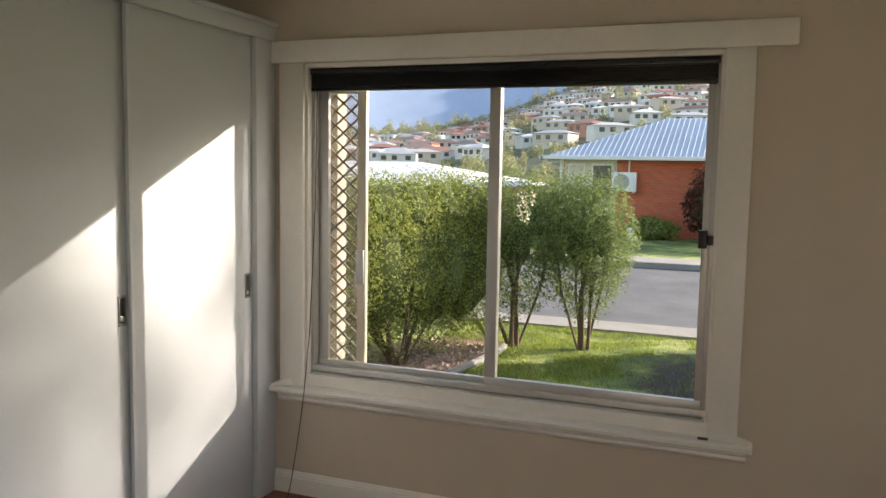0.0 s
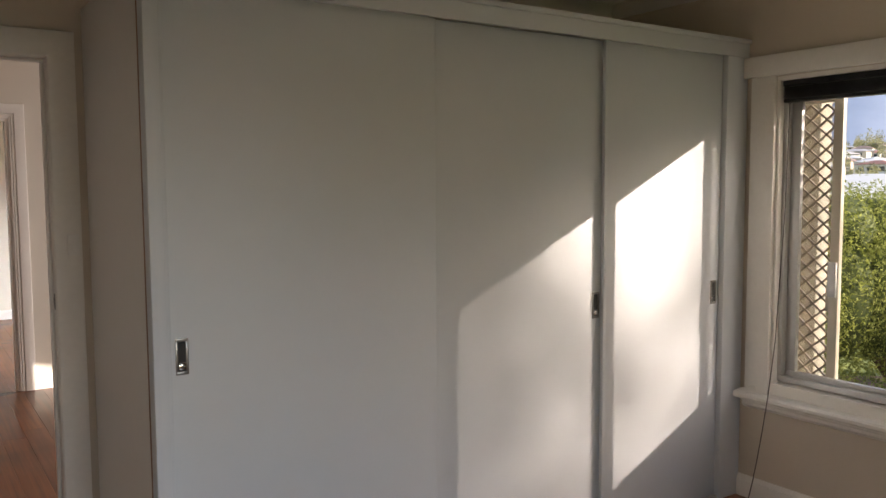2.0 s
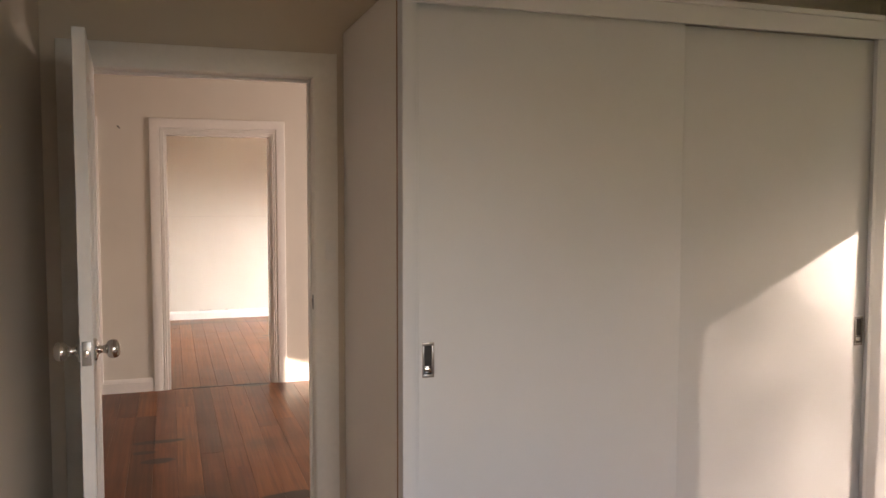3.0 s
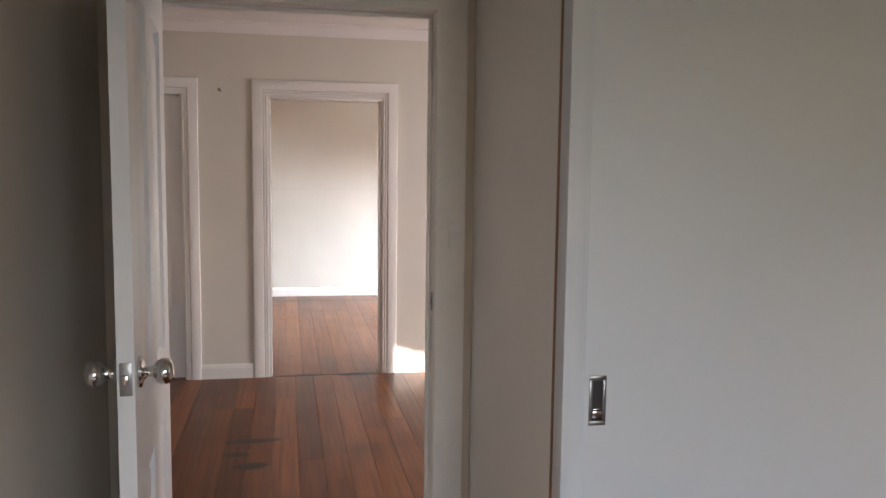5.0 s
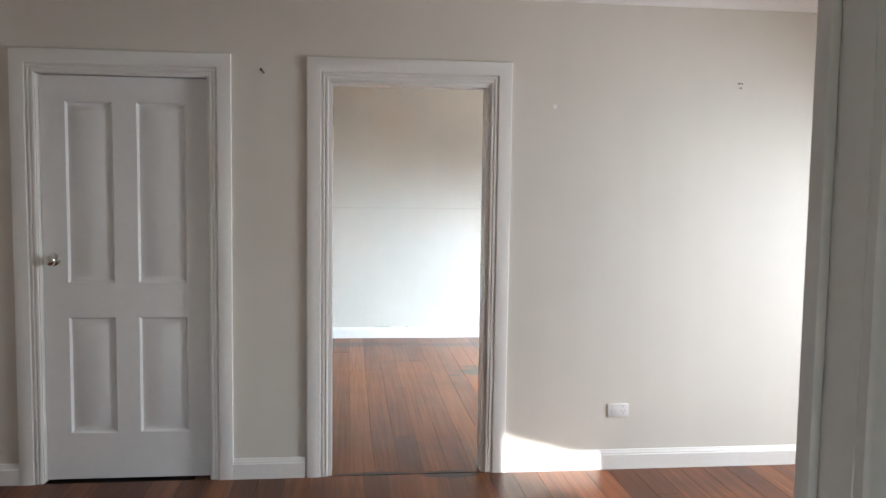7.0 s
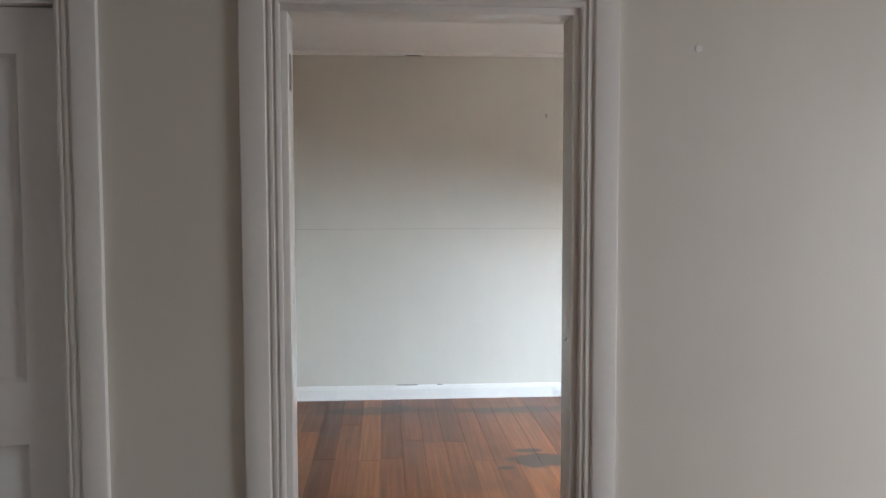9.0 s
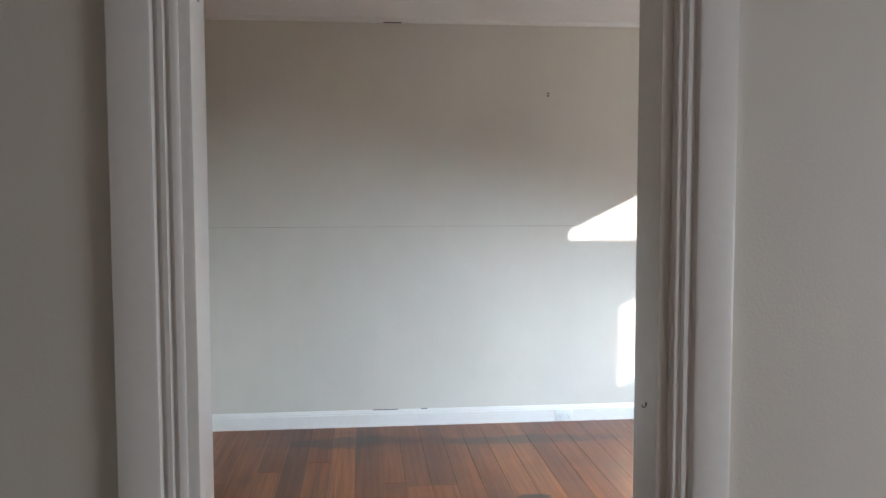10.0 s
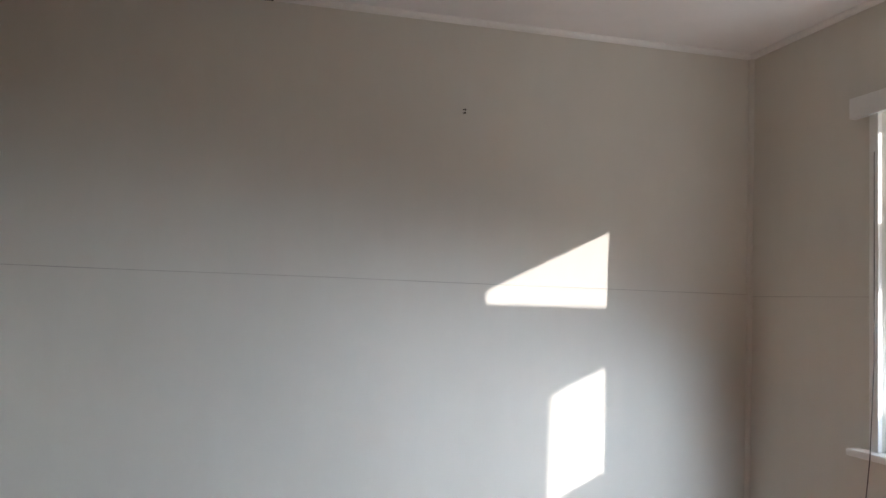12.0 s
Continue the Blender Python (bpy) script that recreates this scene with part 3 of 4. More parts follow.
PANELS = [(0.118, 0.342, 1.00, 1.895), (0.456, 0.692, 1.00, 1.895), (0.118, 0.342, 0.235, 0.825), (0.456, 0.692, 0.235, 0.825)]
closed = thing("panel_door", "closed white four-panel door with a chrome knob", "door", at=(-1.282, 0.055, 0.008))
part("door_leaf", panel_leaf(0.801, 2.018, 0.035, PANELS), DOOR_WHITE, closed)
knob_set(closed, 0.052, 1.115, 0.035)

leaf = thing("panel_door", "open white four-panel door with chrome ball knobs and a lock plate on its edge", "door", at=(-0.139, -3.435, 0.008), turn=-86.9)
part("door_leaf", panel_leaf(0.801, 2.005, 0.035, PANELS), DOOR_WHITE, leaf)
knob_set(leaf, 0.741, 1.085, 0.035)
lock = part("lock_plate", boxes(((0.8005, 0.005, 1.05), (0.8030, 0.030, 1.12)), bevel=0.001), STEEL, leaf, "scratched steel latch plate")
part("latch_bolt", boxes(((0.803, 0.011, 1.075), (0.811, 0.024, 1.095)), bevel=0.003), CHROME, lock)
for z in (0.2, 1.75):
    part("hinge", lathe([(0.0005, 0), (0.006, 0), (0.006, 0.09), (0.0005, 0.09)], 'Z', 12), STEEL, leaf).location = (-0.006, 0.0, z)


# ---- bedroom window ----
WX = 3.64
win = thing("window_1", "wide white timber window with a sliding aluminium sash", "window", "structure")
part("head_board", boxes(((WX - 0.034, -6.545, 2.035), (WX, -4.30, 2.132)), bevel=0.004), TRIM, win, "white head board")
for y0, y1 in ((-6.405, -6.297), (-4.478, -4.352)):
    part("casing", boxes(((WX - 0.022, y0, 0.532), (WX, y1, 2.035)), bevel=0.003), TRIM, win)
part("reveal", boxes(((WX - 0.002, -6.297, 0.59), (WX + 0.104, -6.282, 2.03)), bevel=0.001), TRIM, win)
part("reveal", boxes(((WX - 0.002, -4.493, 0.59), (WX + 0.104, -4.478, 2.03)), bevel=0.001), TRIM, win)
part("reveal", boxes(((WX - 0.002, -6.282, 2.012), (WX + 0.104, -4.493, 2.032)), bevel=0.001), TRIM, win)
bm = bmesh.new()
prof = [(WX - 0.056, 0.500), (WX - 0.062, 0.508), (WX - 0.062, 0.522), (WX - 0.054, 0.531), (WX - 0.004, 0.536), (WX - 0.002, 0.59), (WX + 0.104, 0.60), (WX + 0.104, 0.575),
        (WX + 0.0, 0.575), (WX + 0.0, 0.500)]
nose = prof
a = [bm.verts.new((x, -6.298 if x > WX - 0.003 else -6.462, z)) for x, z in nose]
b = [bm.verts.new((x, -4.477 if x > WX - 0.003 else -4.318, z)) for x, z in nose]
for i in range(len(nose)):
    bm.faces.new((a[i], a[(i + 1) % len(nose)], b[(i + 1) % len(nose)], b[i]))
bm.faces.new(a[::-1]), bm.faces.new(b)
part("window_sill", bm, TRIM, win, "white rounded timber sill with a chipped corner")
ap = part("apron", extrude_profile([(0, 0), (0, 0.052), (0.022, 0.052), (0.026, 0.040), (0.018, 0.030), (0.020, 0.018), (0.010, 0.004)], 0, 2.10), TRIM, win, "moulded apron under the sill")
ap.matrix_world = pose(WX, -6.44, 0.448, 0, 0, 90)
part("chip", boxes(((WX - 0.046, -6.30, 0.5345), (WX - 0.020, -6.262, 0.5375)), bevel=0.001), RUST, win, "chipped paint")

FX = 3.69
frame_part = part("window_frame", boxes(((FX - 0.02, -6.282, 0.600), (FX + 0.05, -4.493, 0.628)), ((FX - 0.02, -6.282, 1.955), (FX + 0.05, -4.493, 2.010)),
                                        ((FX - 0.02, -6.282, 0.628), (FX + 0.05, -6.262, 1.955)), ((FX - 0.02, -4.513, 0.628), (FX + 0.05, -4.493, 1.955)), bevel=0.002),
                  ALUMINIUM, win, "grey aluminium frame")
fixed = part("fixed_frame", boxes(((FX + 0.016, -5.40, 0.628), (FX + 0.04, -4.513, 0.652)), ((FX + 0.016, -5.40, 1.925), (FX + 0.04, -4.513, 1.955)),
                                  ((FX + 0.016, -5.40, 0.652), (FX + 0.04, -5.355, 1.925)), ((FX + 0.016, -4.562, 0.652), (FX + 0.04, -4.513, 1.925)), bevel=0.002), ALUMINIUM, win)
sash = part("sliding_sash", boxes(((FX - 0.014, -6.262, 0.628), (FX + 0.012, -5.355, 0.664)), ((FX - 0.014, -6.262, 1.925), (FX + 0.012, -5.355, 1.955)),
                                  ((FX - 0.014, -6.262, 0.664), (FX + 0.012, -6.236, 1.925)), ((FX - 0.014, -5.405, 0.664), (FX + 0.012, -5.355, 1.925)), bevel=0.002), ALUMINIUM, win)
for y0, y1, z0, x, par in ((-5.355, -4.562, 0.652, FX + 0.028, fixed), (-6.236, -5.405, 0.664, FX - 0.001, sash)):
    pane = part("pane", boxes(((x - 0.002, y0, z0), (x + 0.002, y1, 1.925))), GLASS, par)
    pane.visible_shadow = False
catch = part("sash_catch", boxes(((FX - 0.045, -6.258, 1.275), (FX - 0.0145, -6.225, 1.345)), bevel=0.004), BLACK_PLASTIC, sash, "black plastic sash catch")
part("catch_tongue", boxes(((FX - 0.040, -6.281, 1.290), (FX - 0.020, -6.2585, 1.325)), bevel=0.003), BLACK_PLASTIC, catch)

blind = thing("venetian_blind", "raised black venetian blind stacked under the window head", "blind")
part("head_rail", boxes(((WX + 0.005, -6.275, 1.983), (WX + 0.045, -4.500, 2.010)), bevel=0.003), BLACK_VINYL, blind)
for i in range(11):
    z = 1.928 + i * 0.0048
    part("slat", boxes(((WX + 0.003, -6.270, z), (WX + 0.047, -4.505, z + 0.0024)), bevel=0.0008), BLACK_VINYL, blind)
part("bottom_rail", boxes(((WX + 0.004, -6.270, 1.908), (WX + 0.046, -4.505, 1.926)), bevel=0.003), BLACK_VINYL, blind)


def tube(points, r, sides=6):
    bm = bmesh.new()
    rings = []
    for i, p in enumerate(points):
        p = Vector(p)
        t = (Vector(points[min(i + 1, len(points) - 1)]) - Vector(points[max(i - 1, 0)])).normalized()
        u = t.orthogonal().normalized()
        w = t.cross(u)
        rings.append([bm.verts.new(p + r * (math.cos(k * 2 * math.pi / sides) * u + math.sin(k * 2 * math.pi / sides) * w)) for k in range(sides)])
    for a, b in zip(rings, rings[1:]):
        best = min(range(sides), key=lambda s: sum((a[i].co - b[(i + s) % sides].co).length for i in range(sides)))
        for i in range(sides):
            bm.faces.new((a[i], a[(i + 1) % sides], b[(i + 1 + best) % sides], b[(i + best) % sides]))
    bm.faces.new(rings[0]), bm.faces.new(rings[-1])
    return bm


part("pull_cord", tube([(WX + 0.02, -4.53, 1.98), (WX + 0.005, -4.528, 1.4), (WX - 0.03, -4.52, 0.8), (WX - 0.072, -4.515, 0.525), (WX - 0.085, -4.505, 0.40), (WX - 0.10, -4.49, 0.25),
                        (WX - 0.115, -4.475, 0.12), (WX - 0.125, -4.46, 0.03)], 0.0022), CORD, blind, "thin dark pull cord")
part("tilt_wand", tube([(WX + 0.002, -4.56, 1.98), (WX + 0.001, -4.56, 1.5), (WX + 0.0, -4.558, 1.05)], 0.0035, 8), GLASS, blind, "clear plastic tilt wand")

# ---- sliding wardrobe ----
W0, WF, WB, WT = 0.837, -4.29, -3.417, 2.165
robe = thing("sliding_wardrobe", "built-in white wardrobe with three sliding doors and flush chrome pulls", "wardrobe", at=(0, 0, 0))
part("side_panel", boxes(((W0, WF + 0.0515, 0.0), (W0 + 0.018, WB, WT + 0.04)), bevel=0.001), SIDE_WHITE, robe, "cream side panel")
part("edge_strip", boxes(((W0 - 0.001, WF + 0.028, 0.0), (W0 + 0.017, WF + 0.051, WT + 0.04)), bevel=0.001), EDGE_WOOD, robe, "bare brown timber edge strip")
part("front_post", boxes(((W0 - 0.003, WF - 0.030, 0.0), (W0 + 0.040, WF + 0.0275, WT + 0.045)), bevel=0.002), LAMINATE, robe)
part("end_post", boxes(((3.487, WF - 0.028, 0.0), (3.638, WF + 0.02, WT - 0.01)), bevel=0.002), LAMINATE, robe)
part("pelmet", boxes(((W0 - 0.003, WF - 0.036, WT - 0.03), (3.638, WF - 0.014, WT + 0.035)), bevel=0.003), LAMINATE, robe)
part("pelmet_cap", boxes(((W0 - 0.006, WF - 0.048, WT + 0.035), (3.638, WF + 0.05, WT + 0.055)), bevel=0.004), LAMINATE, robe)
part("top_panel", boxes(((W0 + 0.018, WF + 0.051, WT + 0.02), (3.638, WB, WT + 0.038)), bevel=0.001), SIDE_WHITE, robe)
part("bottom_track", boxes(((W0 + 0.041, WF - 0.02, 0.0), (3.487, WF + 0.075, 0.018)), bevel=0.002), ALUMINIUM, robe)
part("inner_back", boxes(((W0 + 0.018, WB - 0.02, 0.0), (3.638, WB - 0.004, WT))), SIDE_WHITE, robe)
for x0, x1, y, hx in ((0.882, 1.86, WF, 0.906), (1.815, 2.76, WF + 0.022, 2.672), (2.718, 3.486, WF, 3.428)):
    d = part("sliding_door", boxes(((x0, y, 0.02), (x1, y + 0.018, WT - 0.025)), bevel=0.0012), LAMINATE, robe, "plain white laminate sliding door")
    part("edge_rail", boxes(((x0 - 0.004, y - 0.004, 0.02), (x0 + 0.012, y + 0.0005, WT - 0.025)), bevel=0.0015), LAMINATE, d)
    pull = part("flush_pull", boxes(((hx, y - 0.003, 0.966), (hx + 0.040, y + 0.0002, 0.976)), ((hx, y - 0.003, 1.069), (hx + 0.040, y + 0.0002, 1.079)),
                                    ((hx, y - 0.003, 0.976), (hx + 0.008, y + 0.0002, 1.069)), ((hx + 0.032, y - 0.003, 0.976), (hx + 0.040, y + 0.0002, 1.069)), bevel=0.001),
                STEEL, d, "rectangular chrome flush pull")
    # flat plate, dark in place of a shaded recess
    part("recess_shade", boxes(((hx + 0.008, y - 0.0008, 0.976), (hx + 0.032, y - 0.0002, 1.069))), PAINTED_SHADE, pull)
    part("pull_tab", boxes(((hx + 0.009, y - 0.0028, 0.982), (hx + 0.031, y - 0.0009, 0.998)), ((hx + 0.009, y - 0.0028, 1.001), (hx + 0.031, y - 0.0009, 1.0035)), bevel=0.0006), CHROME, pull)


# ---- wall fittings ----
def power_point(at, wide, high, label):
    """A double power point facing -y."""
    x, y, z = at
    s = thing("power_point", label, "power point", at=at)
    part("plate", boxes(((0, -0.009, 0), (wide, 0, high)), bevel=0.003), WHITE_PLASTIC, s)
    for k in (0.26, 0.74):
        cx = wide * k
        for dx, dz, a in ((-0.009, 0.0, 25), (0.009, 0.0, -25), (0.0, -0.014, 0)):
            slot = part("slot", boxes(((-0.0012, -0.0096, -0.004), (0.0012, -0.0091, 0.004))), PAINTED_SHADE, s)
            slot.matrix_local = pose(cx + dx, 0, high * 0.45 + dz, 0, a, 0)
        part("rocker_switch", boxes(((cx - 0.006, -0.012, high * 0.78), (cx + 0.006, -0.0088, high * 0.78 + 0.011)), bevel=0.001), WHITE_PLASTIC, s)


power_point((1.607, 0.02, 0.285), 0.116, 0.072, "white double power point on the cream wall")
power_point((1.664, 3.812, 0.012), 0.115, 0.070, "white double power point set into the skirting board")
sw = thing("light_switch", "white narrow light switch on the door architrave", "light switch", at=(0.755, -3.433, 1.282))
part("plate", boxes(((0, -0.009, 0), (0.042, 0, 0.080)), bevel=0.003), WHITE_PLASTIC, sw)
part("rocker_switch", lathe([(0.0005, -0.0088), (0.0125, -0.0088), (0.0125, -0.0115), (0.0095, -0.0135), (0.0005, -0.0125)], 'Y', 20), WHITE_PLASTIC, sw).location = (0.021, 0, 0.040)


def wall_screw(at, label, tilt, size=1.0):
    s = thing("wall_screw", label, "screw", at=at)
    b = part("shank", lathe([(0.0005, 0), (0.0028 * size, 0), (0.0024 * size, -0.022 * size), (0.0005, -0.022 * size)], 'Y', 8), RUST, s)
    b.matrix_local = pose(0, 0, 0, tilt, 0, tilt)
    b = part("screw_head", lathe([(0.0005, -0.022 * size), (0.0055 * size, -0.022 * size), (0.004 * size, -0.027 * size), (0.0005, -0.028 * size)], 'Y', 10), RUST, s)
    b.matrix_local = pose(0, 0, 0, tilt, 0, tilt)


wall_screw((-0.203, 0.02, 2.060), "rusty bent screw stuck in the cream wall", -28, 1.25)
wall_screw((2.270, 0.02, 2.075), "rusty picture screw in the cream wall", 4, 0.6)
wall_screw((2.286, 0.02, 2.075), "rusty picture screw in the cream wall", 5, 0.6)
wall_screw((2.278, 0.02, 2.053), "rusty picture screw in the cream wall", 4, 0.7)
wall_screw((1.598, 3.83, 2.135), "rusty screw in the stone coloured wall", 12)
wall_screw((1.598, 3.83, 2.118), "rusty screw in the stone coloured wall", 8)
# dark curved sliver added for the shadow of the strike lip
lip_shadow = part("cup_hook", tube([(0.9195, 0.071, 1.106), (0.918, 0.071, 1.103), (0.9165, 0.073, 1.0995), (0.916, 0.077, 1.098), (0.916, 0.082, 1.0985), (0.9165, 0.085, 1.101)], 0.0009), PAINTED_SHADE, door_3, "small dark curve on the jamb in place of the strike lip's shadow")
part("strike_shadow_dab", boxes(((0.918, 0.0685, 1.1035), (0.9198, 0.0735, 1.109)), bevel=0.0006), PAINTED_SHADE, lip_shadow)
plug = part("filled_hole", lathe([(0.0005, 0), (0.011, 0), (0.009, -0.002), (0.0005, -0.0025)], 'Y', 14), CEILING)
plug.location = (1.277, 0.02, 1.93)
tagged(plug, "filled screw hole in the cream wall", "wall mark")
bm = bmesh.new()
for i in range(14):
    x = 0.55 + i * 0.008
    z = TOP_C - 0.0265 + 0.003 * noise.noise(Vector((i * 0.7, 0, 0)))
    q = 0.0002 + 0.0005 * math.sin(i / 13 * math.pi)
    box(bm, (x, 3.803, z - q), (x + 0.0095, 3.829, z + q))
tagged(part("crack", bm, RUST), "dark gap where the ceiling bead has lifted", "crack")
for x0, n in ((0.47, 16), (0.78, 4)):
    bm = bmesh.new()
    for i in range(n):
        x = x0 + i * 0.010
        box(bm, (x, 3.8195, 0.1055), (x + 0.011, 3.8297, 0.108 + 0.002 * abs(noise.noise(Vector((i * 0.9, x0, 0))))))
    tagged(part("crack", bm, RUST), "dark chipped gap on top of the skirting", "crack")

# ---- front door, unseen windows and porch ----
fd = thing("door_4", "white front door with a glazed upper panel", "front door", "structure")
part("door_leaf", boxes(((3.69, -3.10, 0.0), (3.73, -2.28, 1.04)), ((3.69, -3.10, 1.64), (3.73, -2.28, 2.05)), ((3.69, -3.10, 1.04), (3.73, -3.04, 1.64)), ((3.69, -2.40, 1.04), (3.73, -2.28, 1.64))),
     DOOR_WHITE, fd)
part("pane", boxes(((3.708, -3.04, 1.04), (3.712, -2.40, 1.64))), GLASS, fd).visible_shadow = False
w2 = thing("window_2", "aluminium framed front window", "window", "structure")
part("window_frame", boxes(((3.70, -1.95, 0.65), (3.75, -0.85, 0.70)), ((3.70, -1.95, 1.98), (3.75, -0.85, 2.03)), ((3.70, -1.95, 0.70), (3.75, -1.90, 1.98)), ((3.70, -0.90, 0.70), (3.75, -0.85, 1.98))), ALUMINIUM, w2)
w3 = thing("window_3", "white timber window with wide head board and sill", "window", "structure")
part("head_board", boxes(((3.186, 1.12, 2.070), (3.22, 3.074, 2.164)), bevel=0.004), TRIM, w3)
for y0, y1 in ((1.21, 1.31), (2.918, 2.968)):
    part("casing", boxes(((3.198, y0, 0.62), (3.22, y1, 2.070)), bevel=0.003), TRIM, w3)
part("window_sill", boxes(((3.155, 1.14, 0.588), (3.36, 3.058, 0.620)), bevel=0.008), TRIM, w3)
part("window_frame", boxes(((3.28, 1.30, 0.62), (3.34, 2.925, 0.81)), ((3.28, 1.30, 2.045), (3.34, 2.925, 2.075)), ((3.28, 1.30, 0.81), (3.34, 1.34, 2.045)), ((3.28, 2.855, 0.81), (3.34, 2.925, 2.045)),
                           ((3.28, 1.98, 0.81), (3.34, 2.03, 2.045)), bevel=0.002), ALUMINIUM, w3)
for y0, y1 in ((1.34, 1.98), (2.03, 2.855)):
    part("pane", boxes(((3.308, y0, 0.81), (3.312, y1, 2.045))), GLASS, w3).visible_shadow = False
part("pull_cord", tube([(3.19, 2.93, 1.9), (3.185, 2.925, 1.0), (3.15, 2.91, 0.60), (3.135, 2.92, 0.40), (3.12, 2.95, 0.05)], 0.0022), CORD, w3, "thin dark pull cord")

# all but the post is unseen; roof and wall are placed to cut sun patches
porch = thing("porch_roof", "cream porch post with unseen flat roof and panels placed to cut the sun", "porch", "structure")
part("roof_slab", boxes(((3.40, 0.15, 2.10), (4.82, 1.54, 2.20)), ((3.80, -4.40, 2.10), (4.82, 0.15, 2.20)), bevel=0.004), FASCIA, porch)
part("post", boxes(((4.49, -4.18, -0.65), (4.60, -4.07, 2.10)), bevel=0.006), RENDER_CREAM, porch)
part("sun_block_wall", boxes(((4.74, -3.30, -0.65), (4.82, 0.75, 2.10))), RENDER_CREAM, porch)
# unseen plate added, sloped to shape the sun patch beside the doorway
bm = bmesh.new()
shape = [(-4.30, 2.10), (-4.24, 2.10), (-3.65, 1.70), (-3.30, 1.62), (-3.30, 2.10)]
a = [bm.verts.new((4.70, y, z)) for y, z in shape[1:]]
b = [bm.verts.new((4.76, y, z)) for y, z in shape[1:]]
for i in range(4):
    bm.faces.new((a[i], a[(i + 1) % 4], b[(i + 1) % 4], b[i]))
bm.faces.new(a), bm.faces.new(b[::-1])
part("bracket", bm, RENDER_CREAM, porch, smooth=False)
part("deck", boxes(((3.80, -3.9, -0.60), (4.73, 1.50, -0.05))), CONCRETE, porch)

scr = thing("security_screen_door", "cream security screen door with diamond mesh folded back beside the window", "screen door", at=(3.764, -4.735, 0.0))
SW, SH = 0.80, 1.955
fr = part("door_frame", boxes(((-0.014, 0, 0.0), (0.014, 0.045, SH)), ((-0.014, SW - 0.045, 0.0), (0.014, SW, SH)), ((-0.014, 0.045, SH - 0.05), (0.014, SW - 0.045, SH)),
                              ((-0.014, 0.045, 0.0), (0.014, SW - 0.045, 0.06)), ((-0.014, 0.045, 0.95), (0.014, 0.06, 1.06)), bevel=0.003), CREAM_STEEL, scr)
part("lock_box", boxes(((-0.030, 0.004, 1.02), (-0.0145, 0.044, 1.18)), bevel=0.003), ALUMINIUM, scr, "grey lock box")
bm = bmesh.new()
pitch_y, pitch_z = 0.080, 0.068
for i in range(18):
    for j in range(29):
        cy, cz = 0.045 + i * pitch_y * 0.5, 0.06 + j * pitch_z + (pitch_z / 2 if i % 2 else 0)
        for (y0, z0), (y1, z1) in (((0, -0.5), (0.5, 0)), ((0.5, 0), (0, 0.5))):
            p, q = Vector((0, cy + y0 * pitch_y, cz + z0 * pitch_z)), Vector((0, cy + y1 * pitch_y, cz + z1 * pitch_z))
            if max(p.z, q.z) > SH - 0.05 or max(p.y, q.y) > SW - 0.045:
                continue
            w = Vector((0, -(q.z - p.z), q.y - p.y)).normalized() * 0.0042
            v = [bm.verts.new(c + Vector((dx, 0, 0))) for dx in (-0.005, 0.005) for c in (p - w, q - w, q + w, p + w)]
            for f in ((0, 1, 2, 3), (7, 6, 5, 4), (0, 4, 5, 1), (1, 5, 6, 2), (2, 6, 7, 3), (3, 7, 4, 0)):
                bm.faces.new([v[k] for k in f])
part("insect_mesh", boxes(((0.0065, 0.045, 0.06), (0.0075, SW - 0.045, SH - 0.05))), MESH_CLOTH, scr, "fine grey insect mesh")
part("diamond_mesh", bm, mottled("grey_grille", (0.42, 0.36, 0.29), 0.2, 10, 0.5), scr, "dark diamond grille", smooth=False)

# ---- outdoors ----
GZ = GROUND


def sheet(name, pts, z, mat, label, category, thick=0.0):
    bm = bmesh.new()
    top = [bm.verts.new((x, y, z)) for x, y in pts]
    bm.faces.new(top)
    if thick:
        low = [bm.verts.new((x, y, z - thick)) for x, y in pts]
        for i in range(len(pts)):
            bm.faces.new((top[i], top[(i + 1) % len(pts)], low[(i + 1) % len(pts)], low[i]))
    return structure(name, bm, mat, label, category)


bm = bmesh.new()
grid = [-3000, -400, -120, -50, -25, -12, -6, 0, 6, 12, 25, 50, 120, 400, 3000]
vs = [[bm.verts.new((x, y, GZ - (0 if abs(x) < 60 and abs(y) < 60 else 4))) for x in grid] for y in grid]
for r, s in zip(vs, vs[1:]):
    for i in range(len(grid) - 1):
        bm.faces.new((r[i], r[i + 1], s[i + 1], s[i]))
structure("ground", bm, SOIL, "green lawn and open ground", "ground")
sheet("road", [(12.25, -90), (19.6, -90), (19.6, 90), (12.25, 90)], GZ + 0.006, ASPHALT, "worn grey asphalt street", "road")
sheet("pavement_1", [(11.55, -90), (12.22, -90), (12.22, 90), (11.55, 90)], GZ + 0.035, CONCRETE, "pale concrete gutter strip beside the street", "pavement", 0.05)
structure("kerb_1", boxes(((19.6, -90, GZ - 0.05), (19.78, 90, GZ + 0.14)), bevel=0.02), CONCRETE, "concrete kerb", "kerb")
sheet("pavement_2", [(19.78, -90), (21.1, -90), (21.1, 90), (19.78, 90)], GZ + 0.11, CONCRETE, "pale earth and concrete verge", "pavement", 0.15)

bm = bmesh.new()
bed = [(6.8, -1.0), (7.0, -2.9), (7.8, -3.3), (8.7, -3.45), (9.5, -3.55), (10.3, -3.45), (10.6, -2.9), (9.0, -1.8), (8.0, -1.0)]
bm.faces.new([bm.verts.new((x, y, GZ + 0.008)) for x, y in bed])
structure("garden_bed_ground", bm, MULCH, "bark mulch garden bed", "garden bed")
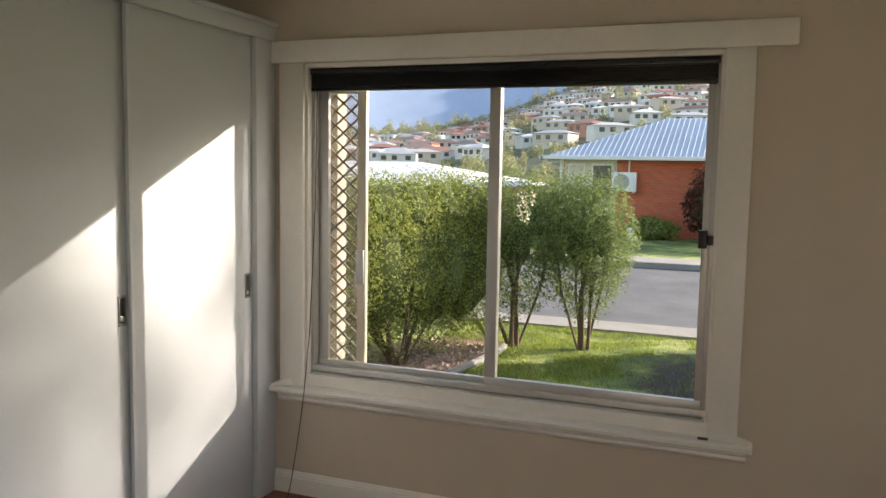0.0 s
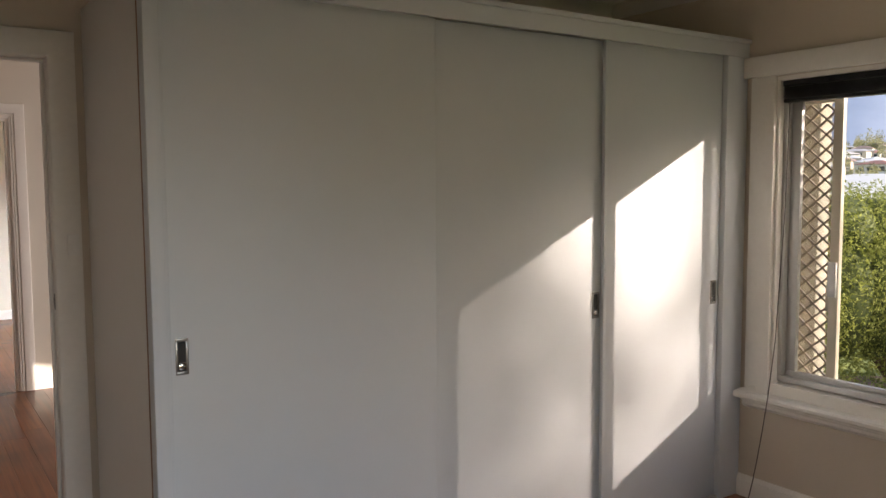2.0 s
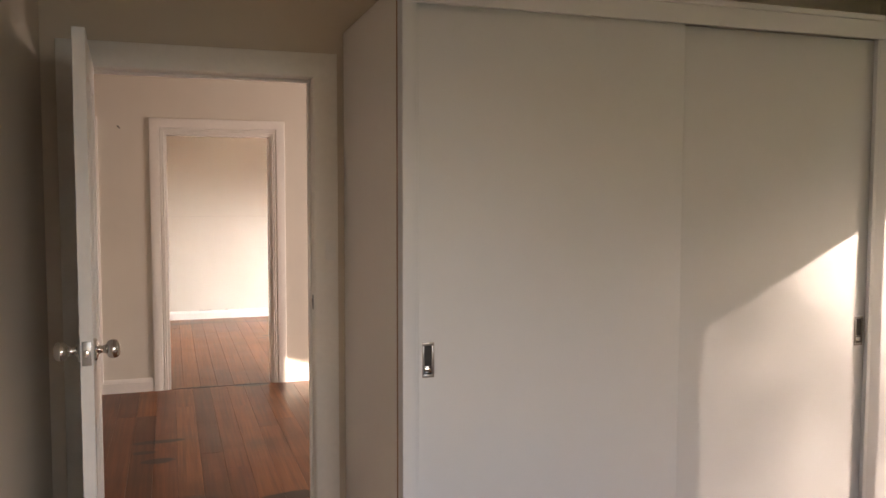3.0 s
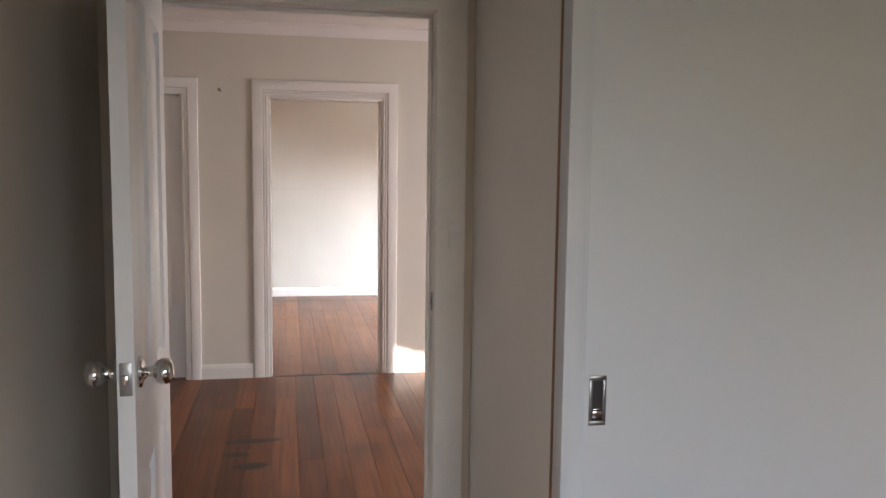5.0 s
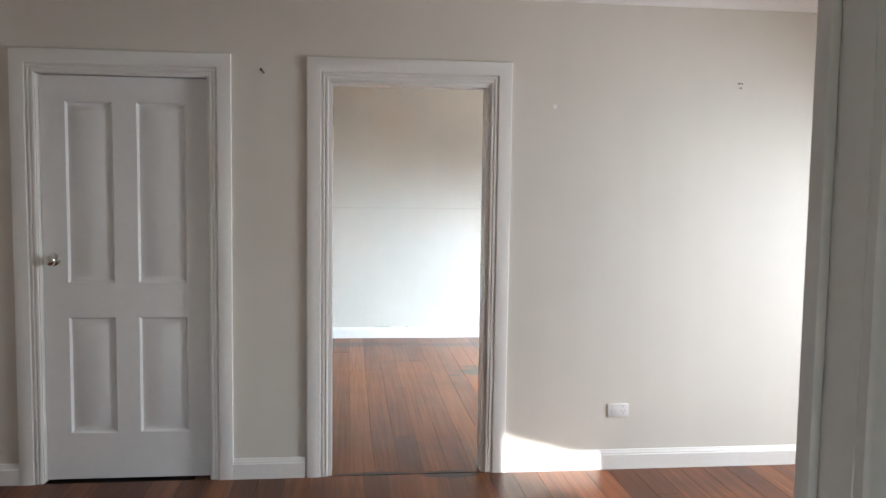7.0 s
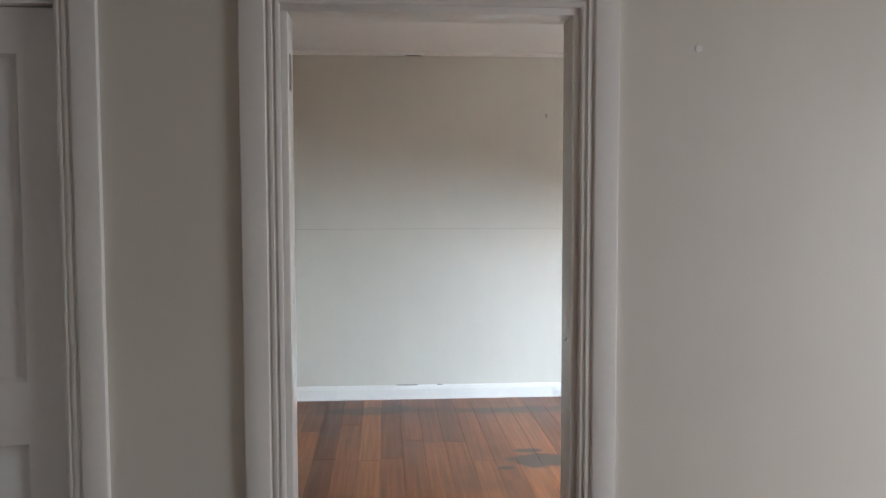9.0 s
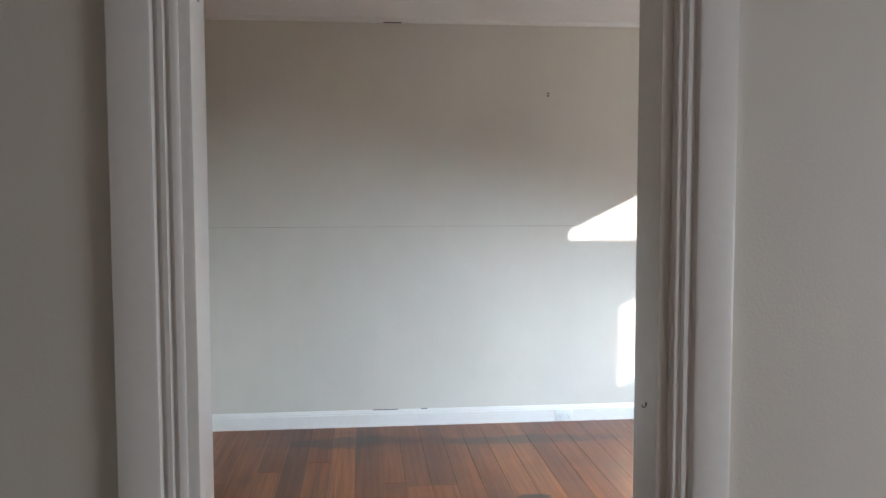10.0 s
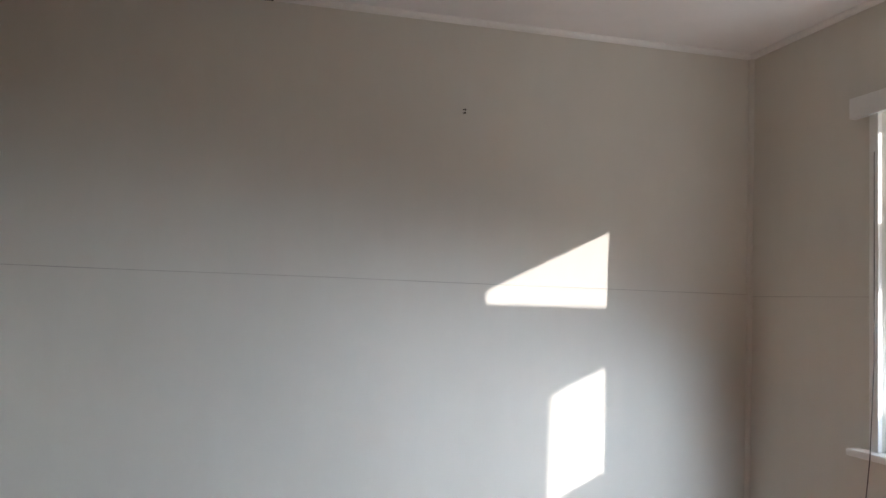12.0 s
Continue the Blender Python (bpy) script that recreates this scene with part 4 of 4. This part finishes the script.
edging = [(7.0, -2.95), (7.5, -3.22), (8.0, -3.36), (8.5, -3.45), (9.0, -3.52), (9.4, -3.57), (9.9, -3.56)]
structure("garden_edging", tube([(x, y, GZ + 0.03) for x, y in edging], 0.05, 8), CONCRETE, "pale curved garden edging", "edging", True)
rng = random.Random(5)
verts, faces = [], []
for i in range(900):
    x, y = rng.uniform(7.0, 10.0), rng.uniform(-3.5, -2.4)
    s, a = rng.uniform(0.015, 0.045), rng.uniform(0, 6.28)
    k = len(verts)
    for dx, dy, dz in ((-s, -s * 0.4, 0), (s, -s * 0.3, 0), (s * 0.8, s * 0.4, 0), (-s * 0.9, s * 0.35, 0), (0, 0, s * 0.7)):
        verts.append((x + dx * math.cos(a) - dy * math.sin(a), y + dx * math.sin(a) + dy * math.cos(a), GZ + 0.008 + dz))
    faces += [(k, k + 1, k + 4), (k + 1, k + 2, k + 4), (k + 2, k + 3, k + 4), (k + 3, k, k + 4)]


def raw(name, verts, faces, mat, parent=None, smooth=False):
    me = bpy.data.meshes.new(name)
    me.from_pydata(verts, [], faces)
    me.materials.append(mat)
    if smooth:
        for p in me.polygons:
            p.use_smooth = True
    ob = new(name, me)
    if parent is not None:
        ob.parent = parent
    return ob


tagged(raw("bark_chips", verts, faces, mottled("bark_chip", (0.36, 0.26, 0.2), 0.4, 30, 0.9)), "loose pale bark chips in the garden bed", "mulch", kind="stuff")


def leaf_cloud(rng, blobs, count, size, shell=0.35):
    """Small folded leaves in and on lumps (centre, radii), thinned and uneven."""
    verts, faces = [], []
    weights = [b[1][0] * b[1][1] * b[1][2] for b in blobs]
    for i in range(count):
        c, r = rng.choices(blobs, weights)[0]
        d = Vector((rng.gauss(0, 1), rng.gauss(0, 1), rng.gauss(0, 1))).normalized()
        lump = 1 + 0.30 * noise.noise(Vector(c) + d * 2.3) + 0.18 * noise.noise(d * 6.1 + Vector(c))
        rad = lump * (1 - shell * rng.random() ** 1.6)
        p = Vector((c[0] + d.x * r[0] * rad, c[1] + d.y * r[1] * rad, c[2] + d.z * r[2] * rad))
        n = (d + Vector((rng.gauss(0, 0.7), rng.gauss(0, 0.7), rng.gauss(0.3, 0.7)))).normalized()
        u = n.orthogonal().normalized()
        u = Matrix.Rotation(rng.uniform(0, 6.28), 3, n) @ u
        w = n.cross(u)
        s = size * rng.uniform(0.6, 1.25)
        k = len(verts)
        for q in (p - u * s, p + w * s * 0.42 + n * s * 0.12, p + u * s, p - w * s * 0.42 + n * s * 0.12):
            verts.append(tuple(q))
        faces.append((k, k + 1, k + 2, k + 3))
    return verts, faces


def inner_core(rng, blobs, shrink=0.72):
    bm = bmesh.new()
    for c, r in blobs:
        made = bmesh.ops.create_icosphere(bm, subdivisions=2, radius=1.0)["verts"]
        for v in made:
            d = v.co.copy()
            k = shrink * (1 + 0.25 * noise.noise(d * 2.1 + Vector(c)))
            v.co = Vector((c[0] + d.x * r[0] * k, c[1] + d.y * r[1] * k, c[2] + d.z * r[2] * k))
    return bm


def shrub(name, label, base, stems, blobs, leaves, size, mat, seed, category="shrub", group="", core=0.72):
    """Stems that fork from the base into a lumpy crown of leaves."""
    rng = random.Random(seed)
    t = thing(name, label, category, group=group, at=(0, 0, 0))
    bm = bmesh.new()
    for i in range(stems):
        a = 2 * math.pi * (i + rng.random() * 0.6) / stems
        c, r = blobs[i % len(blobs)]
        foot = Vector((base[0] + 0.06 * math.cos(a), base[1] + 0.06 * math.sin(a), base[2] - 0.02))
        tip = Vector((c[0] + 0.38 * r[0] * math.cos(a), c[1] + 0.38 * r[1] * math.sin(a), c[2] + rng.uniform(-0.2, 0.4) * r[2]))
        mid = foot.lerp(tip, 0.45) + Vector((0.08 * math.cos(a), 0.08 * math.sin(a), 0.05))
        bm2 = tube([foot, foot.lerp(mid, 0.5), mid, mid.lerp(tip, 0.5), tip], 0.022 * rng.uniform(0.7, 1.2), 6)
        me = bpy.data.meshes.new("stem_tmp")
        bm2.to_mesh(me)
        bm2.free()
        bm.from_mesh(me)
        bpy.data.meshes.remove(me)
    part("trunk", bm, BARK, t)
    crown = raw("crown", *leaf_cloud(rng, blobs, leaves, size), mat, t)
    # solid dark lumps added inside the crown to stop see-through
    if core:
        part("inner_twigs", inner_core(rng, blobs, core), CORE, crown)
    return t


def hedge_blobs(a, b, n, width, z0, z1, seed):
    rng = random.Random(seed)
    out = []
    for i in range(n):
        f = (i + 0.5) / n
        x, y = a[0] + (b[0] - a[0]) * f, a[1] + (b[1] - a[1]) * f
        out.append(((x, y, (z0 + z1) / 2 + rng.uniform(-0.06, 0.06)), (width * rng.uniform(0.9, 1.15), width * rng.uniform(0.9, 1.15), (z1 - z0) / 2 * rng.uniform(0.93, 1.02))))
        out.append(((x, y, z1 - 0.45), (width * 0.95, width * 0.95, 0.45)))
    return out


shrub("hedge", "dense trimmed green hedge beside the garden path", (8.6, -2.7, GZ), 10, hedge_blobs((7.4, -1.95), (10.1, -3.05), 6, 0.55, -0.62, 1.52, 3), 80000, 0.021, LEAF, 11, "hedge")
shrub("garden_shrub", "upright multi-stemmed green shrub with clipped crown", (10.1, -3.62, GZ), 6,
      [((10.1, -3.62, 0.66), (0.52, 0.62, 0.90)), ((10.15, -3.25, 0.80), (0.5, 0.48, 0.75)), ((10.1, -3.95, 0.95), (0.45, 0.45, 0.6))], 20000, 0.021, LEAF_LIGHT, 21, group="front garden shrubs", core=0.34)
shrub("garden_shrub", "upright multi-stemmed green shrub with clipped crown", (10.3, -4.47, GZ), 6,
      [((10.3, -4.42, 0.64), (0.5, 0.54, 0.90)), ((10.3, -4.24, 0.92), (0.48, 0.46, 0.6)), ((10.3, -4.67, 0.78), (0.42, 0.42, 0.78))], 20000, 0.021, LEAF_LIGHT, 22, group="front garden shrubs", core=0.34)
# out of view, added only as a shade caster for the near lawn
shrub("hedge", "unseen green hedge added to cast shade on the near lawn", (9.8, -7.35, GZ), 10, hedge_blobs((7.6, -7.45), (12.0, -7.2), 9, 0.42, -0.62, 1.45, 6), 16000, 0.034, LEAF, 23, "hedge", core=0.6)
shrub("red_shrub", "rounded dark red-green shrub by the brick wall", (27.7, -5.2, GZ), 5, [((27.7, -5.2, 0.55), (1.0, 1.15, 1.15)), ((27.7, -5.4, 1.0), (0.8, 0.9, 0.7))], 5000, 0.085, LEAF_RED, 31, core=0.7)
shrub("low_shrub", "small dark green shrub by the brick wall", (28.0, -3.1, GZ), 4, [((28.0, -3.1, -0.3), (0.5, 0.9, 0.42))], 1800, 0.07, LEAF, 32, core=0.7)

# tall unseen tree added over the road; filters low sun on half bedroom window
shrub("sun_filter_tree", "tall thin-crowned unseen tree, added across the street to filter the sun", (24.0, -30.6, GZ), 5,
      [((23.80, -30.19, 11.3), (1.9, 1.25, 2.3)), ((24.65, -31.6, 11.0), (2.0, 1.3, 2.2)), ((24.3, -31.0, 7.9), (1.7, 1.3, 1.3))], 18500, 0.08, LEAF_LIGHT, 41, "tree", core=0)
# second unseen crown, added to fade one side of the doorway sun patch
shrub("sun_filter_tree", "slender unseen tree, added across the street to fade a sun patch", (24.4, -27.5, GZ), 4,
      [((24.30, -27.50, 10.4), (0.80, 0.70, 1.6)), ((24.40, -27.42, 12.0), (0.75, 0.65, 1.4))], 1500, 0.08, LEAF_LIGHT, 42, "tree", core=0)

# strappy plant at the hedge's foot
flax = thing("strappy_plant", "clump of long arching strappy leaves at the hedge foot", "plant")
rng = random.Random(8)
for i in range(46):
    a, s = rng.uniform(0, 6.28), rng.uniform(0.4, 0.95)
    d = Vector((math.cos(a), math.sin(a), 0))
    pts = [Vector((9.75, -3.42, GZ)) + d * s * 0.55 * f ** 1.4 + Vector((0, 0, s * (f - 0.35 * f * f))) for f in (0, 0.25, 0.5, 0.75, 1.0)]
    side = Vector((-d.y, d.x, 0))
    bm = bmesh.new()
    rows = [[bm.verts.new(p + side * 0.011 * k * (1 - 0.85 * j / 4) + Vector((0, 0, 0.004 * abs(k)))) for k in (-1, 0, 1)] for j, p in enumerate(pts)]
    for r, q in zip(rows, rows[1:]):
        for m in (0, 1):
            bm.faces.new((r[m], r[m + 1], q[m + 1], q[m]))
    part("leaf", bm, LEAF, flax)

rng = random.Random(17)
verts, faces = [], []
for i in range(80000):
    x, y = rng.uniform(6.6, 11.5), rng.uniform(-7.4, -2.6)
    dx, dy = (x - 9.45) / 1.45, (y + 5.65) / 0.55
    if dx * dx + dy * dy < 1 + 0.9 * noise.noise(Vector((x * 1.7, y * 1.7, 5))) and rng.random() < 0.88:
        continue
    if y > -3.5 and x < 10.2 and rng.random() < 0.93:
        continue
    if noise.noise(Vector((x * 2.3, y * 2.3, 9))) > 0.12 and rng.random() < 0.75:
        continue
    h, a = rng.uniform(0.02, 0.075) * (0.6 + 0.9 * abs(noise.noise(Vector((x * 1.3, y * 1.3, 0))))), rng.uniform(0, 6.28)
    w, k = 0.004, len(verts)
    lx, ly = rng.gauss(0, 0.02), rng.gauss(0, 0.02)
    verts += [(x - w * math.cos(a), y - w * math.sin(a), GZ), (x + w * math.cos(a), y + w * math.sin(a), GZ), (x + lx, y + ly, GZ + h)]
    faces.append((k, k + 1, k + 2))
tagged(raw("grass", verts, faces, BLADE), "short green lawn grass with bare patches", "grass", kind="stuff")


def hip_roof(x0, x1, y0, y1, z0, z1, ribs=0.0):
    """A hipped roof with its ridge along y; ribs of corrugated metal where asked."""
    bm = bmesh.new()
    run = (x1 - x0) / 2
    c = [bm.verts.new(p) for p in ((x0, y0, z0), (x1, y0, z0), (x1, y1, z0), (x0, y1, z0))]
    r = [bm.verts.new(((x0 + x1) / 2, y0 + run, z1)), bm.verts.new(((x0 + x1) / 2, y1 - run, z1))]
    bm.faces.new((c[0], c[1], r[0])), bm.faces.new((c[1], c[2], r[1], r[0])), bm.faces.new((c[2], c[3], r[1])), bm.faces.new((c[3], c[0], r[0], r[1]))
    bm.faces.new(c[::-1])
    if ribs:
        y = y0 + 0.2
        while y < y1 - 0.2:
            f = min(1.0, (y - y0) / run, (y1 - y) / run)
            p, q = Vector((x0, y, z0 + 0.01)), Vector((x0 + run * f, y, z0 + (z1 - z0) * f + 0.01))
            vs = [bm.verts.new(k + Vector((0, d, h))) for k in (p, q) for d, h in ((-0.03, 0), (0, 0.016), (0.03, 0))]
            bm.faces.new((vs[0], vs[1], vs[4], vs[3])), bm.faces.new((vs[1], vs[2], vs[5], vs[4]))
            y += ribs
    return bm


hs = thing("brick_house", "single-storey red brick house with a hipped zinc roof", "house", at=(29.0, 0, GZ))
wall = part("wall", boxes(((0, -1.75, 0), (6.5, 0.15, 2.68)), ((-0.004, -14.0, 0), (6.5, -1.75, 2.68))), BRICK, hs, smooth=False)
part("front_cladding", boxes(((-0.03, -1.72, 0.4), (0.0, 0.12, 2.66))), RENDER_CREAM, hs, "cream front panel")
wd = part("window", boxes(((-0.05, -1.6, 1.2), (-0.031, -0.85, 2.5)), bevel=0.004), FASCIA, hs)
part("pane", boxes(((-0.06, -1.54, 1.27), (-0.051, -0.91, 2.43))), DARK_GLASS, wd)
wd = part("window", boxes(((-0.05, -0.62, 1.2), (-0.031, 0.0, 2.5)), bevel=0.004), FASCIA, hs)
part("pane", boxes(((-0.06, -0.56, 1.27), (-0.051, -0.06, 2.43))), RENDER_CREAM, wd)
rf = part("roof", hip_roof(-0.55, 6.95, -14.5, 0.75, 2.72, 4.25, 0.19), ROOF_METAL, hs, "ribbed zinc roof", smooth=False)
part("gutter", boxes(((-0.68, -14.5, 2.62), (-0.55, 0.85, 2.76)), ((-0.68, 0.75, 2.62), (6.95, 0.88, 2.76)), bevel=0.02), FASCIA, rf)
part("soffit", boxes(((-0.55, -14.4, 2.64), (0.0, 0.75, 2.68))), FASCIA, rf)
part("downpipe", boxes(((-0.12, 0.18, 0), (-0.03, 0.27, 2.62)), bevel=0.01), FASCIA, hs)

ac = thing("air_conditioner", "white outdoor air conditioner unit on the brick wall", "air conditioner", at=(28.94, -2.45, 1.55 + GZ))
part("case", boxes(((-0.32, 0, 0), (0, 0.82, 0.66)), bevel=0.02), WHITE_PLASTIC, ac)
g = part("fan_grille", lathe([(0.0005, 0), (0.07, 0), (0.07, -0.012), (0.23, -0.012), (0.26, -0.02), (0.27, 0.0), (0.0005, 0.004)], 'X', 28), mottled("grey_grille_far", (0.35, 0.36, 0.36), 0.1, 10, 0.5), ac)
g.location = (-0.322, 0.50, 0.33)
for k in (0.08, 0.70):
    part("bracket", boxes(((-0.30, k, -0.05), (0.06, k + 0.04, 0))), FASCIA, ac)
part("pipe", tube([(-0.02, 0.3, 0.66), (-0.02, 0.3, 1.15)], 0.03, 8), FASCIA, ac)
hy = thing("garden_marker", "small white post on the far lawn", "post", at=(27.2, -2.55, GZ))
part("post", lathe([(0.0005, 0), (0.10, 0), (0.09, 0.25), (0.12, 0.28), (0.10, 0.40), (0.0005, 0.44)], 'Z', 12), WHITE_PLASTIC, hy)

nh = thing("pale_roof_house", "low house with a pale metal roof beyond the hedge", "house", at=(27.5, 9.5, GZ - 0.5))
part("wall", boxes(((0.5, -6.5, 0), (8.5, 5.5, 2.1))), RENDER_CREAM, nh, smooth=False)
part("roof", hip_roof(-0.2, 9.2, -7.2, 6.2, 2.1, 3.0, 0.0), FASCIA, nh, "pale metal roof", smooth=False)

# ---- hillside suburb and mountain ----


def bearing(b, r):
    return 0.36 + r * math.sin(radians(b)), -6.45 + r * math.cos(radians(b))


def hill_height(b, r):
    f = max(0.0, (r - 100) / 560)
    crest = 2.0 + 5.0 / (1 + math.exp(-(b - 75) / 3.5))
    return -5 + f * (660 * math.tan(radians(crest)) + 5) + 2.5 * noise.noise(Vector((b * 0.2, r * 0.01, 0))) * min(1, f * 3)


bm = bmesh.new()
rows = []
for i in range(60):
    b = 20 + i * 2.0
    rows.append([bm.verts.new((*bearing(b, r), hill_height(b, r) if r < 670 else hill_height(b, 660) * (1 - (r - 660) / 300))) for r in range(50, 950, 30)])
for r, s in zip(rows, rows[1:]):
    for i in range(len(r) - 1):
        bm.faces.new((r[i], r[i + 1], s[i + 1], s[i]))
structure("hill_ground", bm, HILL, "scrubby green hillside with a suburb", "hill", True)

bm = bmesh.new()
rows = []
for i in range(100):
    b = 10 + i * 1.5
    crest = 10.5 + 2.0 * noise.noise(Vector((b * 0.06, 0, 0))) + 1.0 * noise.noise(Vector((b * 0.3, 4, 0)))
    rows.append([bm.verts.new((*bearing(b, 2600 + 1400 * k), -60 + k * (4000 * math.tan(radians(crest)) + 60) + 40 * noise.noise(Vector((b * 0.5, k * 5, 2))) * k)) for k in (0, 0.25, 0.5, 0.75, 1.0)])
for r, s in zip(rows, rows[1:]):
    for i in range(4):
        bm.faces.new((r[i], r[i + 1], s[i + 1], s[i]))
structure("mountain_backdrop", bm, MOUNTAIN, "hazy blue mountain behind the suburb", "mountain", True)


def hill_house(w, d, h, rise, wall_mat, roof_mat):
    t = thing("hill_house", "distant suburban house among trees on the hillside", "house", group="hillside houses")
    part("wall", boxes(((-w / 2, -d / 2, -2), (w / 2, d / 2, h))), wall_mat, t, smooth=False)
    part("roof", hip_roof(-w / 2 - 0.5, w / 2 + 0.5, -d / 2 - 0.5, d / 2 + 0.5, h, h + rise), roof_mat, t, smooth=False)
    for k in (-0.3, 0.05, 0.32):
        part("window", boxes(((-w / 2 - 0.04, k * d - 0.7, h - 1.7), (-w / 2 - 0.005, k * d + 0.7, h - 0.5))), DARK_GLASS, t, smooth=False)
    return t


rng = random.Random(42)
kinds = []
for i in range(12):
    kinds.append(hill_house(rng.uniform(5.0, 7.0), rng.uniform(8, 12), rng.uniform(2.6, 3.7), rng.uniform(0.9, 1.5), FAR_WALLS[(0, 2, 0, 0, 1, 0, 0, 2, 0, 0, 0, 2)[i]], FAR_ROOFS[i % 4]))
spots = []
tries = 0
while len(spots) < 290 and tries < 9000:
    tries += 1
    b, r = rng.uniform(56, 90), 215 + 425 * rng.random() ** 0.8
    x, y = bearing(b, r)
    if all((x - p) ** 2 + (y - q) ** 2 > 13 ** 2 for p, q, _, _ in spots):
        spots.append((x, y, hill_height(b, r), rng.uniform(-35, 35)))
for i, (x, y, z, a) in enumerate(spots):
    m = pose(x, y, z, 0, 0, a)
    if i < len(kinds):
        kinds[i].matrix_world = m
    else:
        copy_thing(kinds[i % len(kinds)], m)

verts, faces = [], []
for i in range(1850):
    b, r = rng.uniform(54, 92), (rng.uniform(590, 675) if i < 300 else 665 - 430 * rng.random() ** 1.3 if i < 1300 else rng.uniform(90, 270))
    x, y = bearing(b, r)
    near = 1 - 11 / r
    if 200 < r < 590 and any(min((x - p) ** 2 + (y - q) ** 2, (x - p * near) ** 2 + (y - q * near) ** 2) < 8.0 ** 2 for p, q, _, _ in spots):
        continue
    z, s = hill_height(b, r), (rng.uniform(2.6, 5.2) if r > 590 else rng.uniform(1.3, 3.2) if r > 250 else rng.uniform(0.9, 2.2))
    tall = rng.choice((1.0, 1.0, 1.3, 2.0))
    wide = s / tall ** 0.6
    blobs = [((x + rng.uniform(-0.4, 0.4) * s, y + rng.uniform(-0.4, 0.4) * s, z + s * tall * k), (wide * q, wide * q, s * tall * 0.55)) for k, q in ((0.5, 1.0), (1.0, 0.75))]
    v, f = leaf_cloud(rng, blobs, 190, 0.15 * s + 0.06, 0.5)
    k = len(verts)
    verts += v
    faces += [tuple(c + k for c in q) for q in f]
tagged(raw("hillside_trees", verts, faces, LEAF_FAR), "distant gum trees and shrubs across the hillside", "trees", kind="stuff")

# ---- floor boards ----
bm = bmesh.new()
W = 0.1315
prof = [(-W / 2 + 0.0005, -0.018), (-W / 2 + 0.0005, -0.0008), (-W / 2 + 0.0013, 0.0), (W / 2 - 0.0013, 0.0), (W / 2 - 0.0005, -0.0008), (W / 2 - 0.0005, -0.018)]
a = [bm.verts.new((x, 0.0002, z)) for x, z in prof]
b = [bm.verts.new((x, 0.9998, z)) for x, z in prof]
for i in range(6):
    bm.faces.new((a[i], a[(i + 1) % 6], b[(i + 1) % 6], b[i]))
bm.faces.new(a[::-1]), bm.faces.new(b)
BOARD = mesh_of("board", bm, WOOD, smooth=False)
rng = random.Random(77)


def lay(floor, x0, x1, y0, y1):
    n = int(math.ceil((x1 - x0) / W))
    for i in range(n):
        y = y0 - rng.uniform(0, 2.4)
        while y < y1 - 0.01:
            length = rng.uniform(1.8, 4.6)
            lo, hi = max(y, y0), min(y + length, y1)
            if y1 - hi < 0.35:
                hi = y1
            if hi - lo > 0.05:
                ob = new("board", BOARD)
                ob.parent = floor
                ob.location = (x0 + (i + 0.5) * W, lo, rng.uniform(-0.0003, 0.0002))
                ob.scale = (1, hi - lo, 1)
            y = hi


lay(floor_1, -0.286, 3.62, -8.4, -3.36)
lay(floor_2, -2.2, 3.62, -3.36, 0.012)
lay(floor_3, -0.56, 3.20, 0.018, 3.83)
